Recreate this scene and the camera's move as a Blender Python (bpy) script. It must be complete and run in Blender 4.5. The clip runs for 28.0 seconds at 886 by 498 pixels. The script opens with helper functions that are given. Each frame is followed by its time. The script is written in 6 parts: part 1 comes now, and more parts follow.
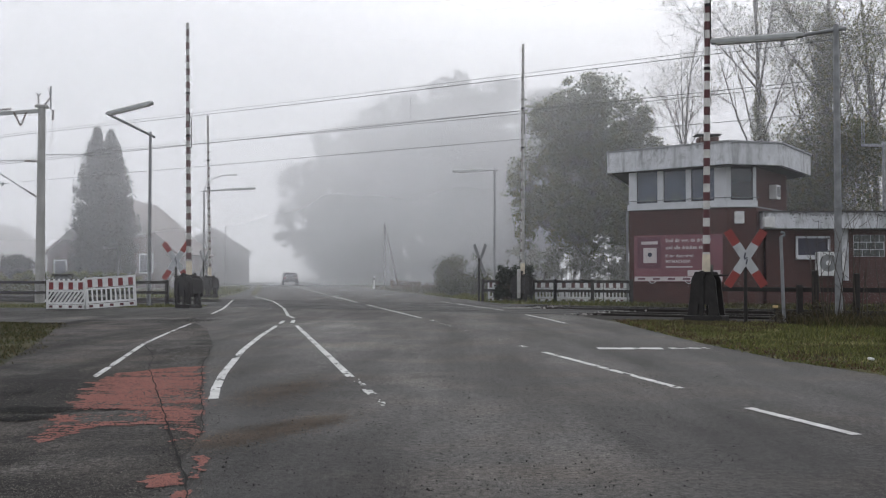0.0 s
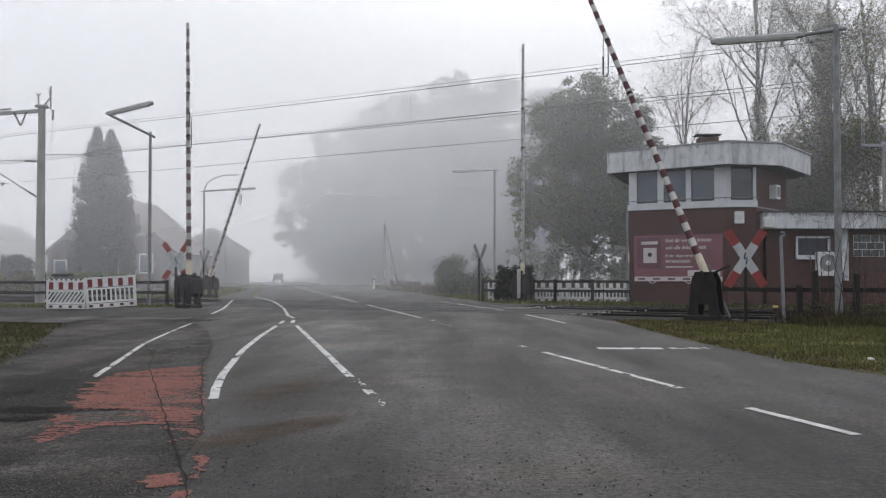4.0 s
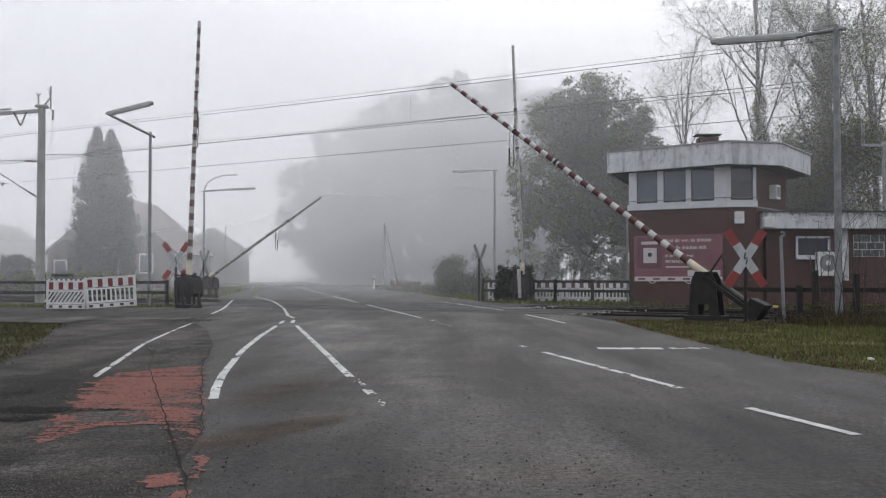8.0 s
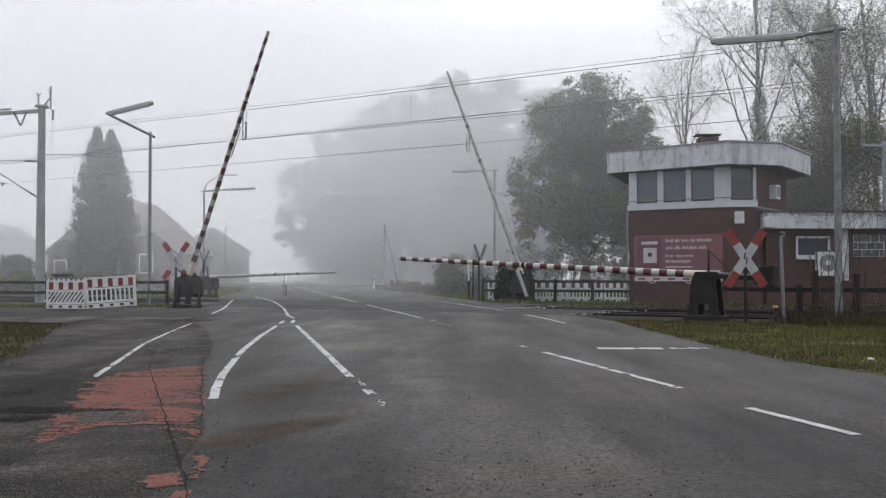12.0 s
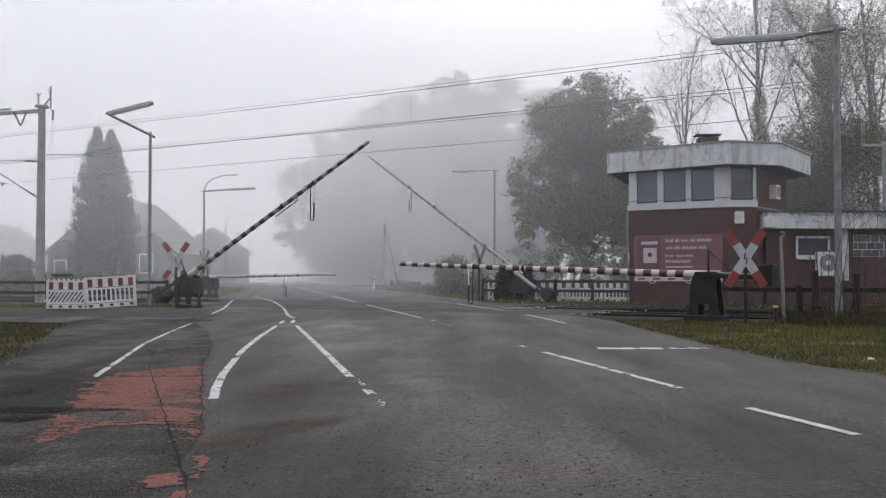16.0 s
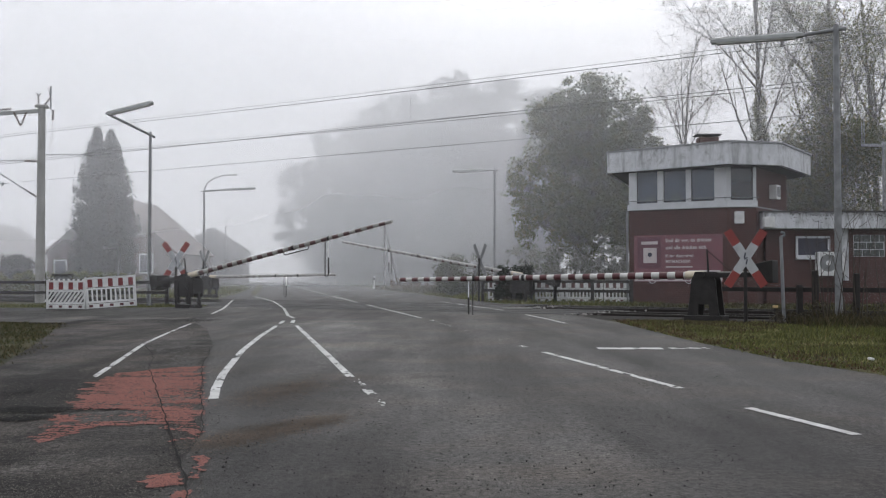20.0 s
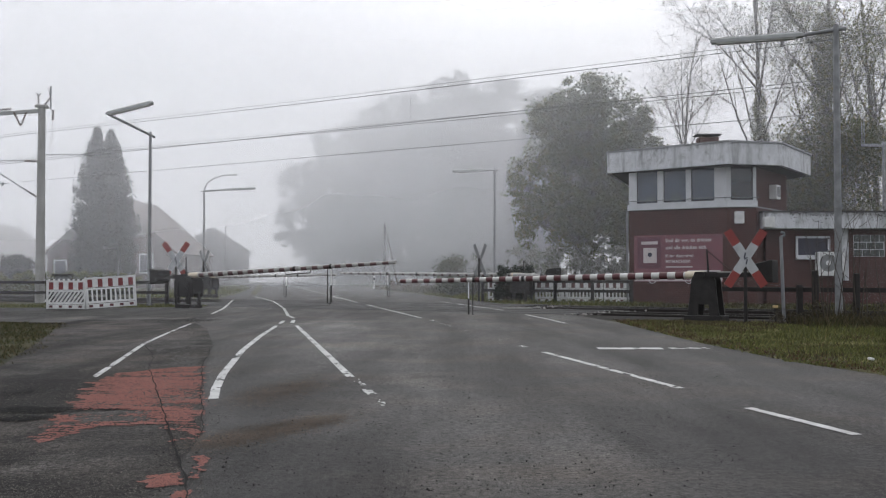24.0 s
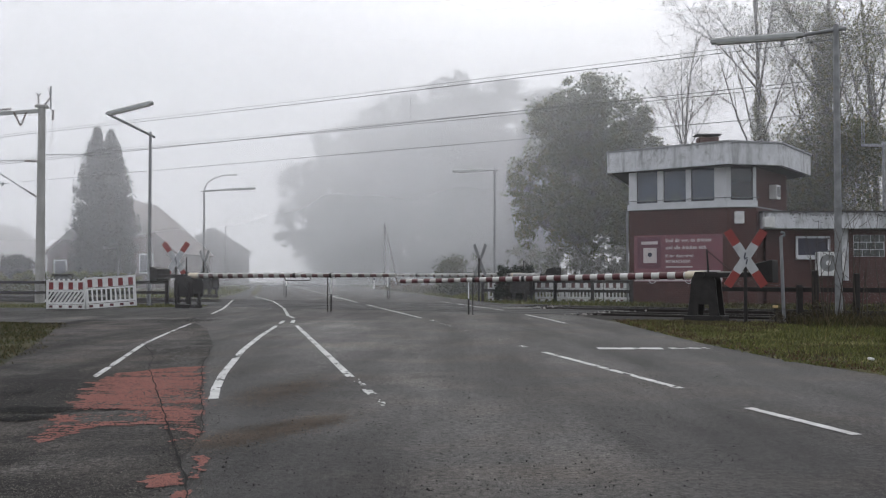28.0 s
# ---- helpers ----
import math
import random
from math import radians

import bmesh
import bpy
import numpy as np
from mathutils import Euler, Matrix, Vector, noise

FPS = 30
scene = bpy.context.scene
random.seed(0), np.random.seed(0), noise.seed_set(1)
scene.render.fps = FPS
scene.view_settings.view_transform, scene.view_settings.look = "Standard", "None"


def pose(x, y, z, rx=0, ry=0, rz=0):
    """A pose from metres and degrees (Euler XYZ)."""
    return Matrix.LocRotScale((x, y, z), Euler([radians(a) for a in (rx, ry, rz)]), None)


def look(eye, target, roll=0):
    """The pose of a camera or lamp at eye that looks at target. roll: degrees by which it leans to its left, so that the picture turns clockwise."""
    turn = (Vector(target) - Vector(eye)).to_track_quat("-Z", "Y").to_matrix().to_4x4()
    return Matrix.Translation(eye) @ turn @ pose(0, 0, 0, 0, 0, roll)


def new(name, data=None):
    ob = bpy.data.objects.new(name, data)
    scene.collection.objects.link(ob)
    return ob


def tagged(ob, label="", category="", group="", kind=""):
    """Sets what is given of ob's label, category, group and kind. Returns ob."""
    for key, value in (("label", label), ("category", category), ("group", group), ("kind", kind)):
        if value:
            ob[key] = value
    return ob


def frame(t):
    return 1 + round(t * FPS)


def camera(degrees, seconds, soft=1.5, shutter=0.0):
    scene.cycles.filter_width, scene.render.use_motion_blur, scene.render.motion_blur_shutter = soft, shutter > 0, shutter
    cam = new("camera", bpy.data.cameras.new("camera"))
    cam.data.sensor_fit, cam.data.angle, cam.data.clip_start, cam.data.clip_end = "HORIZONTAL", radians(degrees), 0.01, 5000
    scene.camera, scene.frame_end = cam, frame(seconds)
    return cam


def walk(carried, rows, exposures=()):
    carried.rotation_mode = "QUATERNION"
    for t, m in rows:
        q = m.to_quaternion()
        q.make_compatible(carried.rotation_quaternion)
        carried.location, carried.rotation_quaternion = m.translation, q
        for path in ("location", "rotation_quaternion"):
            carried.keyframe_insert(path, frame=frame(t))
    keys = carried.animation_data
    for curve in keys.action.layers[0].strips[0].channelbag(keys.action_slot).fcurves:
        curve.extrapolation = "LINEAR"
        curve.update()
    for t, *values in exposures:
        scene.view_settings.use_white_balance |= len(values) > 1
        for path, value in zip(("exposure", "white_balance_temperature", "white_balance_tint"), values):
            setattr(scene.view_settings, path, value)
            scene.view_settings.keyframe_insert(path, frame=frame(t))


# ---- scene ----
cam = camera(48.27, 28.0, 1.2)
EYE = pose(0, 0, 1.1, 91.54, 0, 0)
walk(cam, [(0, EYE), (28.0, EYE)])

# ---- world and sun: morning fog under a white sky ----
world = bpy.data.worlds.new("world")
scene.world = world
world.use_nodes = True
wn, wl = world.node_tree.nodes, world.node_tree.links
sky = wn.new("ShaderNodeTexSky")
sky.sky_type, sky.sun_disc = "NISHITA", False
sky.sun_elevation, sky.sun_rotation = radians(30), radians(8)
sky.air_density, sky.dust_density, sky.ozone_density = 1.0, 6.0, 1.0
grey = wn.new("ShaderNodeHueSaturation")
grey.inputs["Saturation"].default_value = 0.12
even = wn.new("ShaderNodeMix")
even.data_type = "RGBA"
even.inputs["Factor"].default_value = 0.86
even.inputs["B"].default_value = (8.75, 9.05, 9.8, 1)
wl.new(sky.outputs["Color"], grey.inputs["Color"])
wl.new(grey.outputs["Color"], even.inputs["A"])
wl.new(even.outputs["Result"], wn["Background"].inputs["Color"])
wn["Background"].inputs["Strength"].default_value = 0.1125
lamp = bpy.data.lights.new("sun", "SUN")
lamp.energy, lamp.angle, lamp.color = 1.3, radians(30), (1.0, 0.985, 0.96)
sun = new("sun", lamp)
sun.matrix_world = look((0, 0, 50), (-6, -44, 24))


# ---- materials ----
def material(name, color, rough=0.7, scale=3.0, vary=0.25, bump=0.0, fine=40.0, metal=0.0, other=None, streak=(1, 1, 1),
             stain=0.0, spec=0.5, per=0.0):
    """A procedural surface: two scales of noise between two colours, some relief and uneven gloss."""
    m = bpy.data.materials.new(name)
    m.use_nodes = True
    n, l = m.node_tree.nodes, m.node_tree.links
    p = n["Principled BSDF"]
    p.inputs["Metallic"].default_value = metal
    p.inputs["Specular IOR Level"].default_value = spec
    tc = n.new("ShaderNodeTexCoord")
    mp = n.new("ShaderNodeMapping")
    mp.inputs["Scale"].default_value = streak
    l.new(tc.outputs["Object"], mp.inputs["Vector"])
    big, small = n.new("ShaderNodeTexNoise"), n.new("ShaderNodeTexNoise")
    big.inputs["Scale"].default_value, big.inputs["Detail"].default_value = scale, 6
    small.inputs["Scale"].default_value, small.inputs["Detail"].default_value = fine, 3
    for t in (big, small):
        l.new(mp.outputs["Vector"], t.inputs["Vector"])
    ramp = n.new("ShaderNodeValToRGB")
    dark = tuple(c * (1 - vary) for c in color)
    light = tuple(min(1, c * (1 + vary)) for c in color)
    ramp.color_ramp.elements[0].position, ramp.color_ramp.elements[1].position = 0.32, 0.68
    ramp.color_ramp.elements[0].color = (*dark, 1)
    ramp.color_ramp.elements[1].color = (*(other or light), 1)
    l.new(big.outputs["Fac"], ramp.inputs["Fac"])
    fm = n.new("ShaderNodeMapRange")
    fm.inputs["To Min"].default_value, fm.inputs["To Max"].default_value = 1 - vary * 0.7, 1 + vary * 0.7
    l.new(small.outputs["Fac"], fm.inputs["Value"])
    mul = n.new("ShaderNodeVectorMath")
    mul.operation = "SCALE"
    l.new(ramp.outputs["Color"], mul.inputs[0])
    l.new(fm.outputs["Result"], mul.inputs["Scale"])
    out = mul.outputs["Vector"]
    if stain:
        s = n.new("ShaderNodeTexNoise")
        s.inputs["Scale"].default_value, s.inputs["Detail"].default_value = scale * 0.6, 8
        sm = n.new("ShaderNodeMapping")
        sm.inputs["Scale"].default_value = (1.6, 1.6, 0.35)
        l.new(tc.outputs["Object"], sm.inputs["Vector"])
        l.new(sm.outputs["Vector"], s.inputs["Vector"])
        sr = n.new("ShaderNodeMapRange")
        sr.inputs["From Min"].default_value, sr.inputs["From Max"].default_value = 0.48, 0.72
        sr.inputs["To Max"].default_value = stain
        l.new(s.outputs["Fac"], sr.inputs["Value"])
        mx = n.new("ShaderNodeMix")
        mx.data_type = "RGBA"
        l.new(sr.outputs["Result"], mx.inputs["Factor"])
        l.new(out, mx.inputs["A"])
        mx.inputs["B"].default_value = (0.09, 0.09, 0.075, 1)
        out = mx.outputs["Result"]
    if per:
        oi = n.new("ShaderNodeObjectInfo")
        pr = n.new("ShaderNodeMapRange")
        pr.inputs["To Min"].default_value, pr.inputs["To Max"].default_value = 1 - per, 1 + per
        l.new(oi.outputs["Random"], pr.inputs["Value"])
        pm = n.new("ShaderNodeVectorMath")
        pm.operation = "SCALE"
        l.new(out, pm.inputs[0])
        l.new(pr.outputs["Result"], pm.inputs["Scale"])
        out = pm.outputs["Vector"]
    l.new(out, p.inputs["Base Color"])
    rr = n.new("ShaderNodeMapRange")
    rr.inputs["To Min"].default_value, rr.inputs["To Max"].default_value = max(0.03, rough - 0.12), min(1, rough + 0.12)
    l.new(big.outputs["Fac"], rr.inputs["Value"])
    l.new(rr.outputs["Result"], p.inputs["Roughness"])
    if bump:
        b = n.new("ShaderNodeBump")
        b.inputs["Strength"].default_value, b.inputs["Distance"].default_value = bump, 0.02
        l.new(small.outputs["Fac"], b.inputs["Height"])
        l.new(b.outputs["Normal"], p.inputs["Normal"])
    return m


def leafy(name, a, b, c=None, glow=0.3):
    """Leaves: each its own shade between two or three colours, with light coming through."""
    m = bpy.data.materials.new(name)
    m.use_nodes = True
    n, l = m.node_tree.nodes, m.node_tree.links
    p = n["Principled BSDF"]
    g = n.new("ShaderNodeNewGeometry")
    r = n.new("ShaderNodeValToRGB")
    r.color_ramp.elements[0].color, r.color_ramp.elements[1].color = (*a, 1), (*b, 1)
    if c:
        e = r.color_ramp.elements.new(0.85)
        e.color = (*b, 1)
        r.color_ramp.elements[-1].color = (*c, 1)
    l.new(g.outputs["Random Per Island"], r.inputs["Fac"])
    l.new(r.outputs["Color"], p.inputs["Base Color"])
    p.inputs["Roughness"].default_value = 0.6
    p.inputs["Specular IOR Level"].default_value = 0.3
    t = n.new("ShaderNodeBsdfTranslucent")
    l.new(r.outputs["Color"], t.inputs["Color"])
    mx = n.new("ShaderNodeMixShader")
    mx.inputs[0].default_value = glow
    l.new(p.outputs[0], mx.inputs[1])
    l.new(t.outputs[0], mx.inputs[2])
    l.new(mx.outputs[0], n["Material Output"].inputs["Surface"])
    return m


def fog_material(name, density, top, west, east, gain, low):
    """A thin sheet of drifting droplets that scatters the light that falls on it; denser above head height, it thins out far up."""
    m = bpy.data.materials.new(name)
    m.use_nodes = True
    n, l = m.node_tree.nodes, m.node_tree.links
    n.remove(n["Principled BSDF"])
    g = n.new("ShaderNodeNewGeometry")
    sp = n.new("ShaderNodeSeparateXYZ")
    l.new(g.outputs["Position"], sp.inputs[0])
    h = n.new("ShaderNodeMapRange")
    h.interpolation_type = "SMOOTHSTEP"
    h.inputs["From Min"].default_value, h.inputs["From Max"].default_value = top * 0.3, top
    h.inputs["To Min"].default_value, h.inputs["To Max"].default_value = 1, 0
    l.new(sp.outputs["Z"], h.inputs["Value"])
    no = n.new("ShaderNodeTexNoise")
    no.inputs["Scale"].default_value, no.inputs["Detail"].default_value = 0.035, 3
    l.new(g.outputs["Position"], no.inputs["Vector"])
    nr = n.new("ShaderNodeMapRange")
    nr.inputs["From Min"].default_value, nr.inputs["From Max"].default_value = 0.3, 0.7
    nr.inputs["To Min"].default_value, nr.inputs["To Max"].default_value = density * 0.85, density * 1.15
    l.new(no.outputs["Fac"], nr.inputs["Value"])
    ew = n.new("ShaderNodeMapRange")
    ew.interpolation_type = "SMOOTHSTEP"
    ew.inputs["From Min"].default_value, ew.inputs["From Max"].default_value = west, east
    ew.inputs["To Min"].default_value, ew.inputs["To Max"].default_value = gain, 0.95
    l.new(sp.outputs["X"], ew.inputs["Value"])
    pm = n.new("ShaderNodeMath")
    pm.operation = "MULTIPLY"
    l.new(nr.outputs["Result"], pm.inputs[0])
    l.new(ew.outputs["Result"], pm.inputs[1])
    lift = n.new("ShaderNodeMapRange")  # the fog has lifted a little off the ground
    lift.inputs["From Min"].default_value, lift.inputs["From Max"].default_value = 0.0, 13.0
    lift.inputs["To Min"].default_value, lift.inputs["To Max"].default_value = low, 1.08
    l.new(sp.outputs["Z"], lift.inputs["Value"])
    pl = n.new("ShaderNodeMath")
    pl.operation = "MULTIPLY"
    l.new(pm.outputs[0], pl.inputs[0])
    l.new(lift.outputs["Result"], pl.inputs[1])
    mu = n.new("ShaderNodeMath")
    mu.operation, mu.use_clamp = "MULTIPLY", True
    l.new(h.outputs["Result"], mu.inputs[0])
    l.new(pl.outputs[0], mu.inputs[1])
    d, t, tr = n.new("ShaderNodeBsdfDiffuse"), n.new("ShaderNodeBsdfTranslucent"), n.new("ShaderNodeBsdfTransparent")
    for q in (d, t):
        q.inputs["Color"].default_value = (0.61, 0.615, 0.636, 1)
    half, mix, up, down = (n.new(k) for k in ("ShaderNodeAddShader", "ShaderNodeMixShader", "ShaderNodeCombineXYZ", "ShaderNodeCombineXYZ"))
    up.inputs["Z"].default_value, down.inputs["Z"].default_value = 1, -1  # droplets take light from the whole sky above
    l.new(up.outputs[0], d.inputs["Normal"])
    l.new(down.outputs[0], t.inputs["Normal"])
    l.new(d.outputs[0], half.inputs[0])
    l.new(t.outputs[0], half.inputs[1])
    l.new(mu.outputs[0], mix.inputs[0])
    l.new(tr.outputs[0], mix.inputs[1])
    l.new(half.outputs[0], mix.inputs[2])
    l.new(mix.outputs[0], n["Material Output"].inputs["Surface"])
    return m


def asphalt_material(name, dark, light, patch, spread=0.45, stains_and_light=(), spec=0.24):
    """Rolled asphalt: pale grit in a dark binder, broad worn and damp patches, wheel streaks along the road, some light
    put into the colour.
    """
    m = bpy.data.materials.new(name)
    m.use_nodes = True
    n, l = m.node_tree.nodes, m.node_tree.links
    p = n["Principled BSDF"]
    p.inputs["Specular IOR Level"].default_value = spec
    tc = n.new("ShaderNodeTexCoord")

    def noise_at(scale, detail, stretch=(1, 1, 1), turn=0.0, rough=0.55):
        mp = n.new("ShaderNodeMapping")
        mp.inputs["Scale"].default_value, mp.inputs["Rotation"].default_value = stretch, (0, 0, turn)
        l.new(tc.outputs["Object"], mp.inputs["Vector"])
        t = n.new("ShaderNodeTexNoise")
        t.inputs["Scale"].default_value, t.inputs["Detail"].default_value, t.inputs["Roughness"].default_value = scale, detail, rough
        l.new(mp.outputs["Vector"], t.inputs["Vector"])
        return t.outputs["Fac"]

    def ranged(v, a, b, c, d):
        r = n.new("ShaderNodeMapRange")
        for k, x in zip(("From Min", "From Max", "To Min", "To Max"), (a, b, c, d)):
            r.inputs[k].default_value = x
        l.new(v, r.inputs["Value"])
        return r.outputs["Result"]

    def math_of(op, a, b):
        q = n.new("ShaderNodeMath")
        q.operation = op
        l.new(a, q.inputs[0])
        l.new(b, q.inputs[1])
        return q.outputs[0]

    grit, broad, streak, mid = noise_at(105, 3, rough=0.8), noise_at(spread, 6), noise_at(0.75, 4, (1.3, 0.2, 1), -0.19), noise_at(6, 5)
    mix = n.new("ShaderNodeMix")
    mix.data_type = "RGBA"
    mix.inputs["A"].default_value, mix.inputs["B"].default_value = (*dark, 1), (*light, 1)
    l.new(ranged(broad, 0.35, 0.65, 0, 1), mix.inputs["Factor"])
    k = math_of("MULTIPLY", ranged(grit, 0.37, 0.63, 0.3, 2.0), ranged(streak, 0.36, 0.64, 1 - patch * 1.3, 1 + patch * 1.3))
    k = math_of("MULTIPLY", k, ranged(noise_at(24, 3), 0.35, 0.65, 1 - patch * 1.1, 1 + patch * 1.1))
    k = math_of("MULTIPLY", k, ranged(mid, 0.3, 0.7, 1 - patch * 0.35, 1 + patch * 0.35))
    for cx, cy, rx, ry, turn, amount in stains_and_light:  # broad soft ragged patches: damp and dust, plus painted sheen, haze and lens falloff
        mp = n.new("ShaderNodeMapping")
        mp.vector_type = "TEXTURE"
        mp.inputs["Location"].default_value, mp.inputs["Scale"].default_value, mp.inputs["Rotation"].default_value = (cx, cy, 0), (rx, ry, 1), (0, 0, turn)
        l.new(tc.outputs["Object"], mp.inputs["Vector"])
        gr = n.new("ShaderNodeTexGradient")
        gr.gradient_type = "SPHERICAL"
        l.new(mp.outputs["Vector"], gr.inputs["Vector"])
        ragged = math_of("ADD", gr.outputs["Fac"], ranged(noise_at(2.2, 5), 0.3, 0.7, -0.18, 0.18))
        k = math_of("MULTIPLY", k, ranged(ragged, 0.08, 0.5, 1.0, amount))
    for scale, share in ((15, 0.72), (38, 0.55)):  # pits where stones have broken out
        vo = n.new("ShaderNodeTexVoronoi")
        vo.voronoi_dimensions = "2D"
        vo.inputs["Scale"].default_value = scale
        l.new(tc.outputs["Object"], vo.inputs["Vector"])
        hue = n.new("ShaderNodeSeparateColor")
        l.new(vo.outputs["Color"], hue.inputs["Color"])
        gap = math_of("SUBTRACT", vo.outputs["Distance"], ranged(hue.outputs["Red"], share, 1.0, 0.0, 0.24))
        k = math_of("MULTIPLY", k, ranged(gap, -0.03, 0.03, 0.3, 1.0))
    sc = n.new("ShaderNodeVectorMath")
    sc.operation = "SCALE"
    tint = n.new("ShaderNodeMix")
    tint.data_type = "RGBA"
    tint.inputs["B"].default_value = (0.064, 0.052, 0.042, 1)
    l.new(ranged(noise_at(0.55, 5, (1, 1.3, 1), 0.5), 0.48, 0.7, 0.0, 0.55), tint.inputs["Factor"])
    l.new(mix.outputs["Result"], tint.inputs["A"])
    l.new(tint.outputs["Result"], sc.inputs[0])
    l.new(k, sc.inputs["Scale"])
    l.new(sc.outputs["Vector"], p.inputs["Base Color"])
    l.new(ranged(broad, 0.3, 0.7, 0.73, 0.93), p.inputs["Roughness"])
    b = n.new("ShaderNodeBump")
    b.inputs["Strength"].default_value, b.inputs["Distance"].default_value = 0.6, 0.01
    l.new(grit, b.inputs["Height"])
    l.new(b.outputs["Normal"], p.inputs["Normal"])
    return m


def brick_material(name, a, b, mortar):
    m = material(name, a, 0.85, 1.2, 0.25, 0.0)
    n, l = m.node_tree.nodes, m.node_tree.links
    p = n["Principled BSDF"]
    uv = n.new("ShaderNodeUVMap")
    br = n.new("ShaderNodeTexBrick")
    br.inputs["Scale"].default_value = 1.0
    br.inputs["Brick Width"].default_value, br.inputs["Row Height"].default_value = 0.25, 0.083
    br.inputs["Mortar Size"].default_value = 0.009
    br.inputs["Color1"].default_value, br.inputs["Color2"].default_value = (*a, 1), (*b, 1)
    br.inputs["Mortar"].default_value = (*mortar, 1)
    l.new(uv.outputs[0], br.inputs["Vector"])
    old = p.inputs["Base Color"].links[0].from_socket
    mx = n.new("ShaderNodeMix")
    mx.data_type, mx.blend_type = "RGBA", "MIX"
    mx.inputs["Factor"].default_value = 0.7
    l.new(old, mx.inputs["A"])
    l.new(br.outputs["Color"], mx.inputs["B"])
    l.new(mx.outputs["Result"], p.inputs["Base Color"])
    bp = n.new("ShaderNodeBump")
    bp.inputs["Strength"].default_value, bp.inputs["Distance"].default_value = 0.5, 0.01
    l.new(br.outputs["Fac"], bp.inputs["Height"])
    bp.invert = True
    l.new(bp.outputs["Normal"], p.inputs["Normal"])
    return m


def fascia_material():
    """White painted boards: grey runs of dirt from the top edge in some stretches, black algae blotches, fine speckle."""
    m = material("weathered_fascia", (0.57, 0.58, 0.6), 0.6, 2.5, 0.1, 0.15, 30)
    n, l = m.node_tree.nodes, m.node_tree.links
    p = n["Principled BSDF"]
    out = p.inputs["Base Color"].links[0].from_socket
    tc = n.new("ShaderNodeTexCoord")

    def mask(stretch, scale, detail, lo, hi, most):
        mp, t, r = n.new("ShaderNodeMapping"), n.new("ShaderNodeTexNoise"), n.new("ShaderNodeMapRange")
        mp.inputs["Scale"].default_value = stretch
        t.inputs["Scale"].default_value, t.inputs["Detail"].default_value, t.inputs["Roughness"].default_value = scale, detail, 0.65
        r.inputs["From Min"].default_value, r.inputs["From Max"].default_value, r.inputs["To Max"].default_value = lo, hi, most
        l.new(tc.outputs["Object"], mp.inputs["Vector"])
        l.new(mp.outputs["Vector"], t.inputs["Vector"])
        l.new(t.outputs["Fac"], r.inputs["Value"])
        return r.outputs["Result"]

    runs, where = mask((1, 1, 0.1), 5.0, 6, 0.42, 0.66, 1.0), mask((1, 1, 0.5), 0.9, 4, 0.44, 0.62, 0.95)
    both = n.new("ShaderNodeMath")
    both.operation = "MULTIPLY"
    l.new(runs, both.inputs[0])
    l.new(where, both.inputs[1])
    for fac, tone in ((both.outputs[0], (0.11, 0.11, 0.1, 1)), (mask((1, 1, 0.8), 3.2, 8, 0.55, 0.7, 0.75), (0.2, 0.2, 0.185, 1)), (mask((1, 1, 1), 11, 4, 0.62, 0.7, 0.5), (0.12, 0.12, 0.1, 1))):
        mx = n.new("ShaderNodeMix")
        mx.data_type = "RGBA"
        l.new(fac, mx.inputs["Factor"])
        l.new(out, mx.inputs["A"])
        mx.inputs["B"].default_value = tone
        out = mx.outputs["Result"]
    l.new(out, p.inputs["Base Color"])
    return m


M = {}
M["fascia"] = fascia_material()
M["flashing"] = material("zinc_flashing", (0.24, 0.245, 0.25), 0.6, 3, 0.25, 0.1, 30)
M["grass"] = material("meadow_grass", (0.035, 0.04, 0.017), 0.95, 0.8, 0.4, 0.8, 25, other=(0.06, 0.055, 0.026), spec=0.15)
M["verge"] = material("verge_grass", (0.055, 0.06, 0.02), 0.95, 1.5, 0.45, 0.9, 30, other=(0.085, 0.078, 0.03), spec=0.15)
# mid road and crossing lightened for sheen and haze, near right darkened as lens falloff
M["asphalt"] = asphalt_material("worn_asphalt", (0.025, 0.024, 0.0233), (0.0535, 0.051, 0.0492), 0.36, 0.45,
                                ((-0.72, 5.3, 1.0, 2.6, 0.1, 0.55), (0.0, 7.4, 0.95, 4.6, 0.14, 1.3), (-1.45, 12.5, 0.7, 4.0, 0.15, 0.9), (-1.9, 18, 2.0, 10.0, 0.15, 1.6),
                                 (-1.25, 7.3, 0.9, 0.9, 0.3, 1.5), (1.3, 12, 1.1, 6.0, 0.1, 1.05), (2.6, 5.4, 1.6, 5.0, 0.1, 0.7), (-2.5, 30, 11, 15, 0.2, 1.3)))
M["old_asphalt"] = asphalt_material("old_damp_asphalt", (0.011, 0.0102, 0.0094), (0.056, 0.0515, 0.048), 0.55, 1.3,
                                    ((-4.2, 9.0, 1.5, 3.2, 0.2, 0.33), (-3.0, 6.0, 0.9, 0.5, 0.1, 0.5), (-2.3, 5.9, 0.9, 0.4, 0.1, 1.3), (-2.3, 5.0, 1.4, 0.6, 0.0, 0.5), (-2.4, 6.75, 0.9, 0.3, 0.05, 0.65)), 0.12)
M["tar"] = material("tar_seam", (0.008, 0.008, 0.008), 0.9, 4, 0.3, 0.3, 40, spec=0.1)
M["dirt"] = material("ochre_dirt", (0.12, 0.097, 0.078), 0.95, 2, 0.3, 0.4, 60, spec=0.1)
M["pebble"] = material("pebble", (0.06, 0.058, 0.055), 0.9, 9, 0.5, spec=0.2)
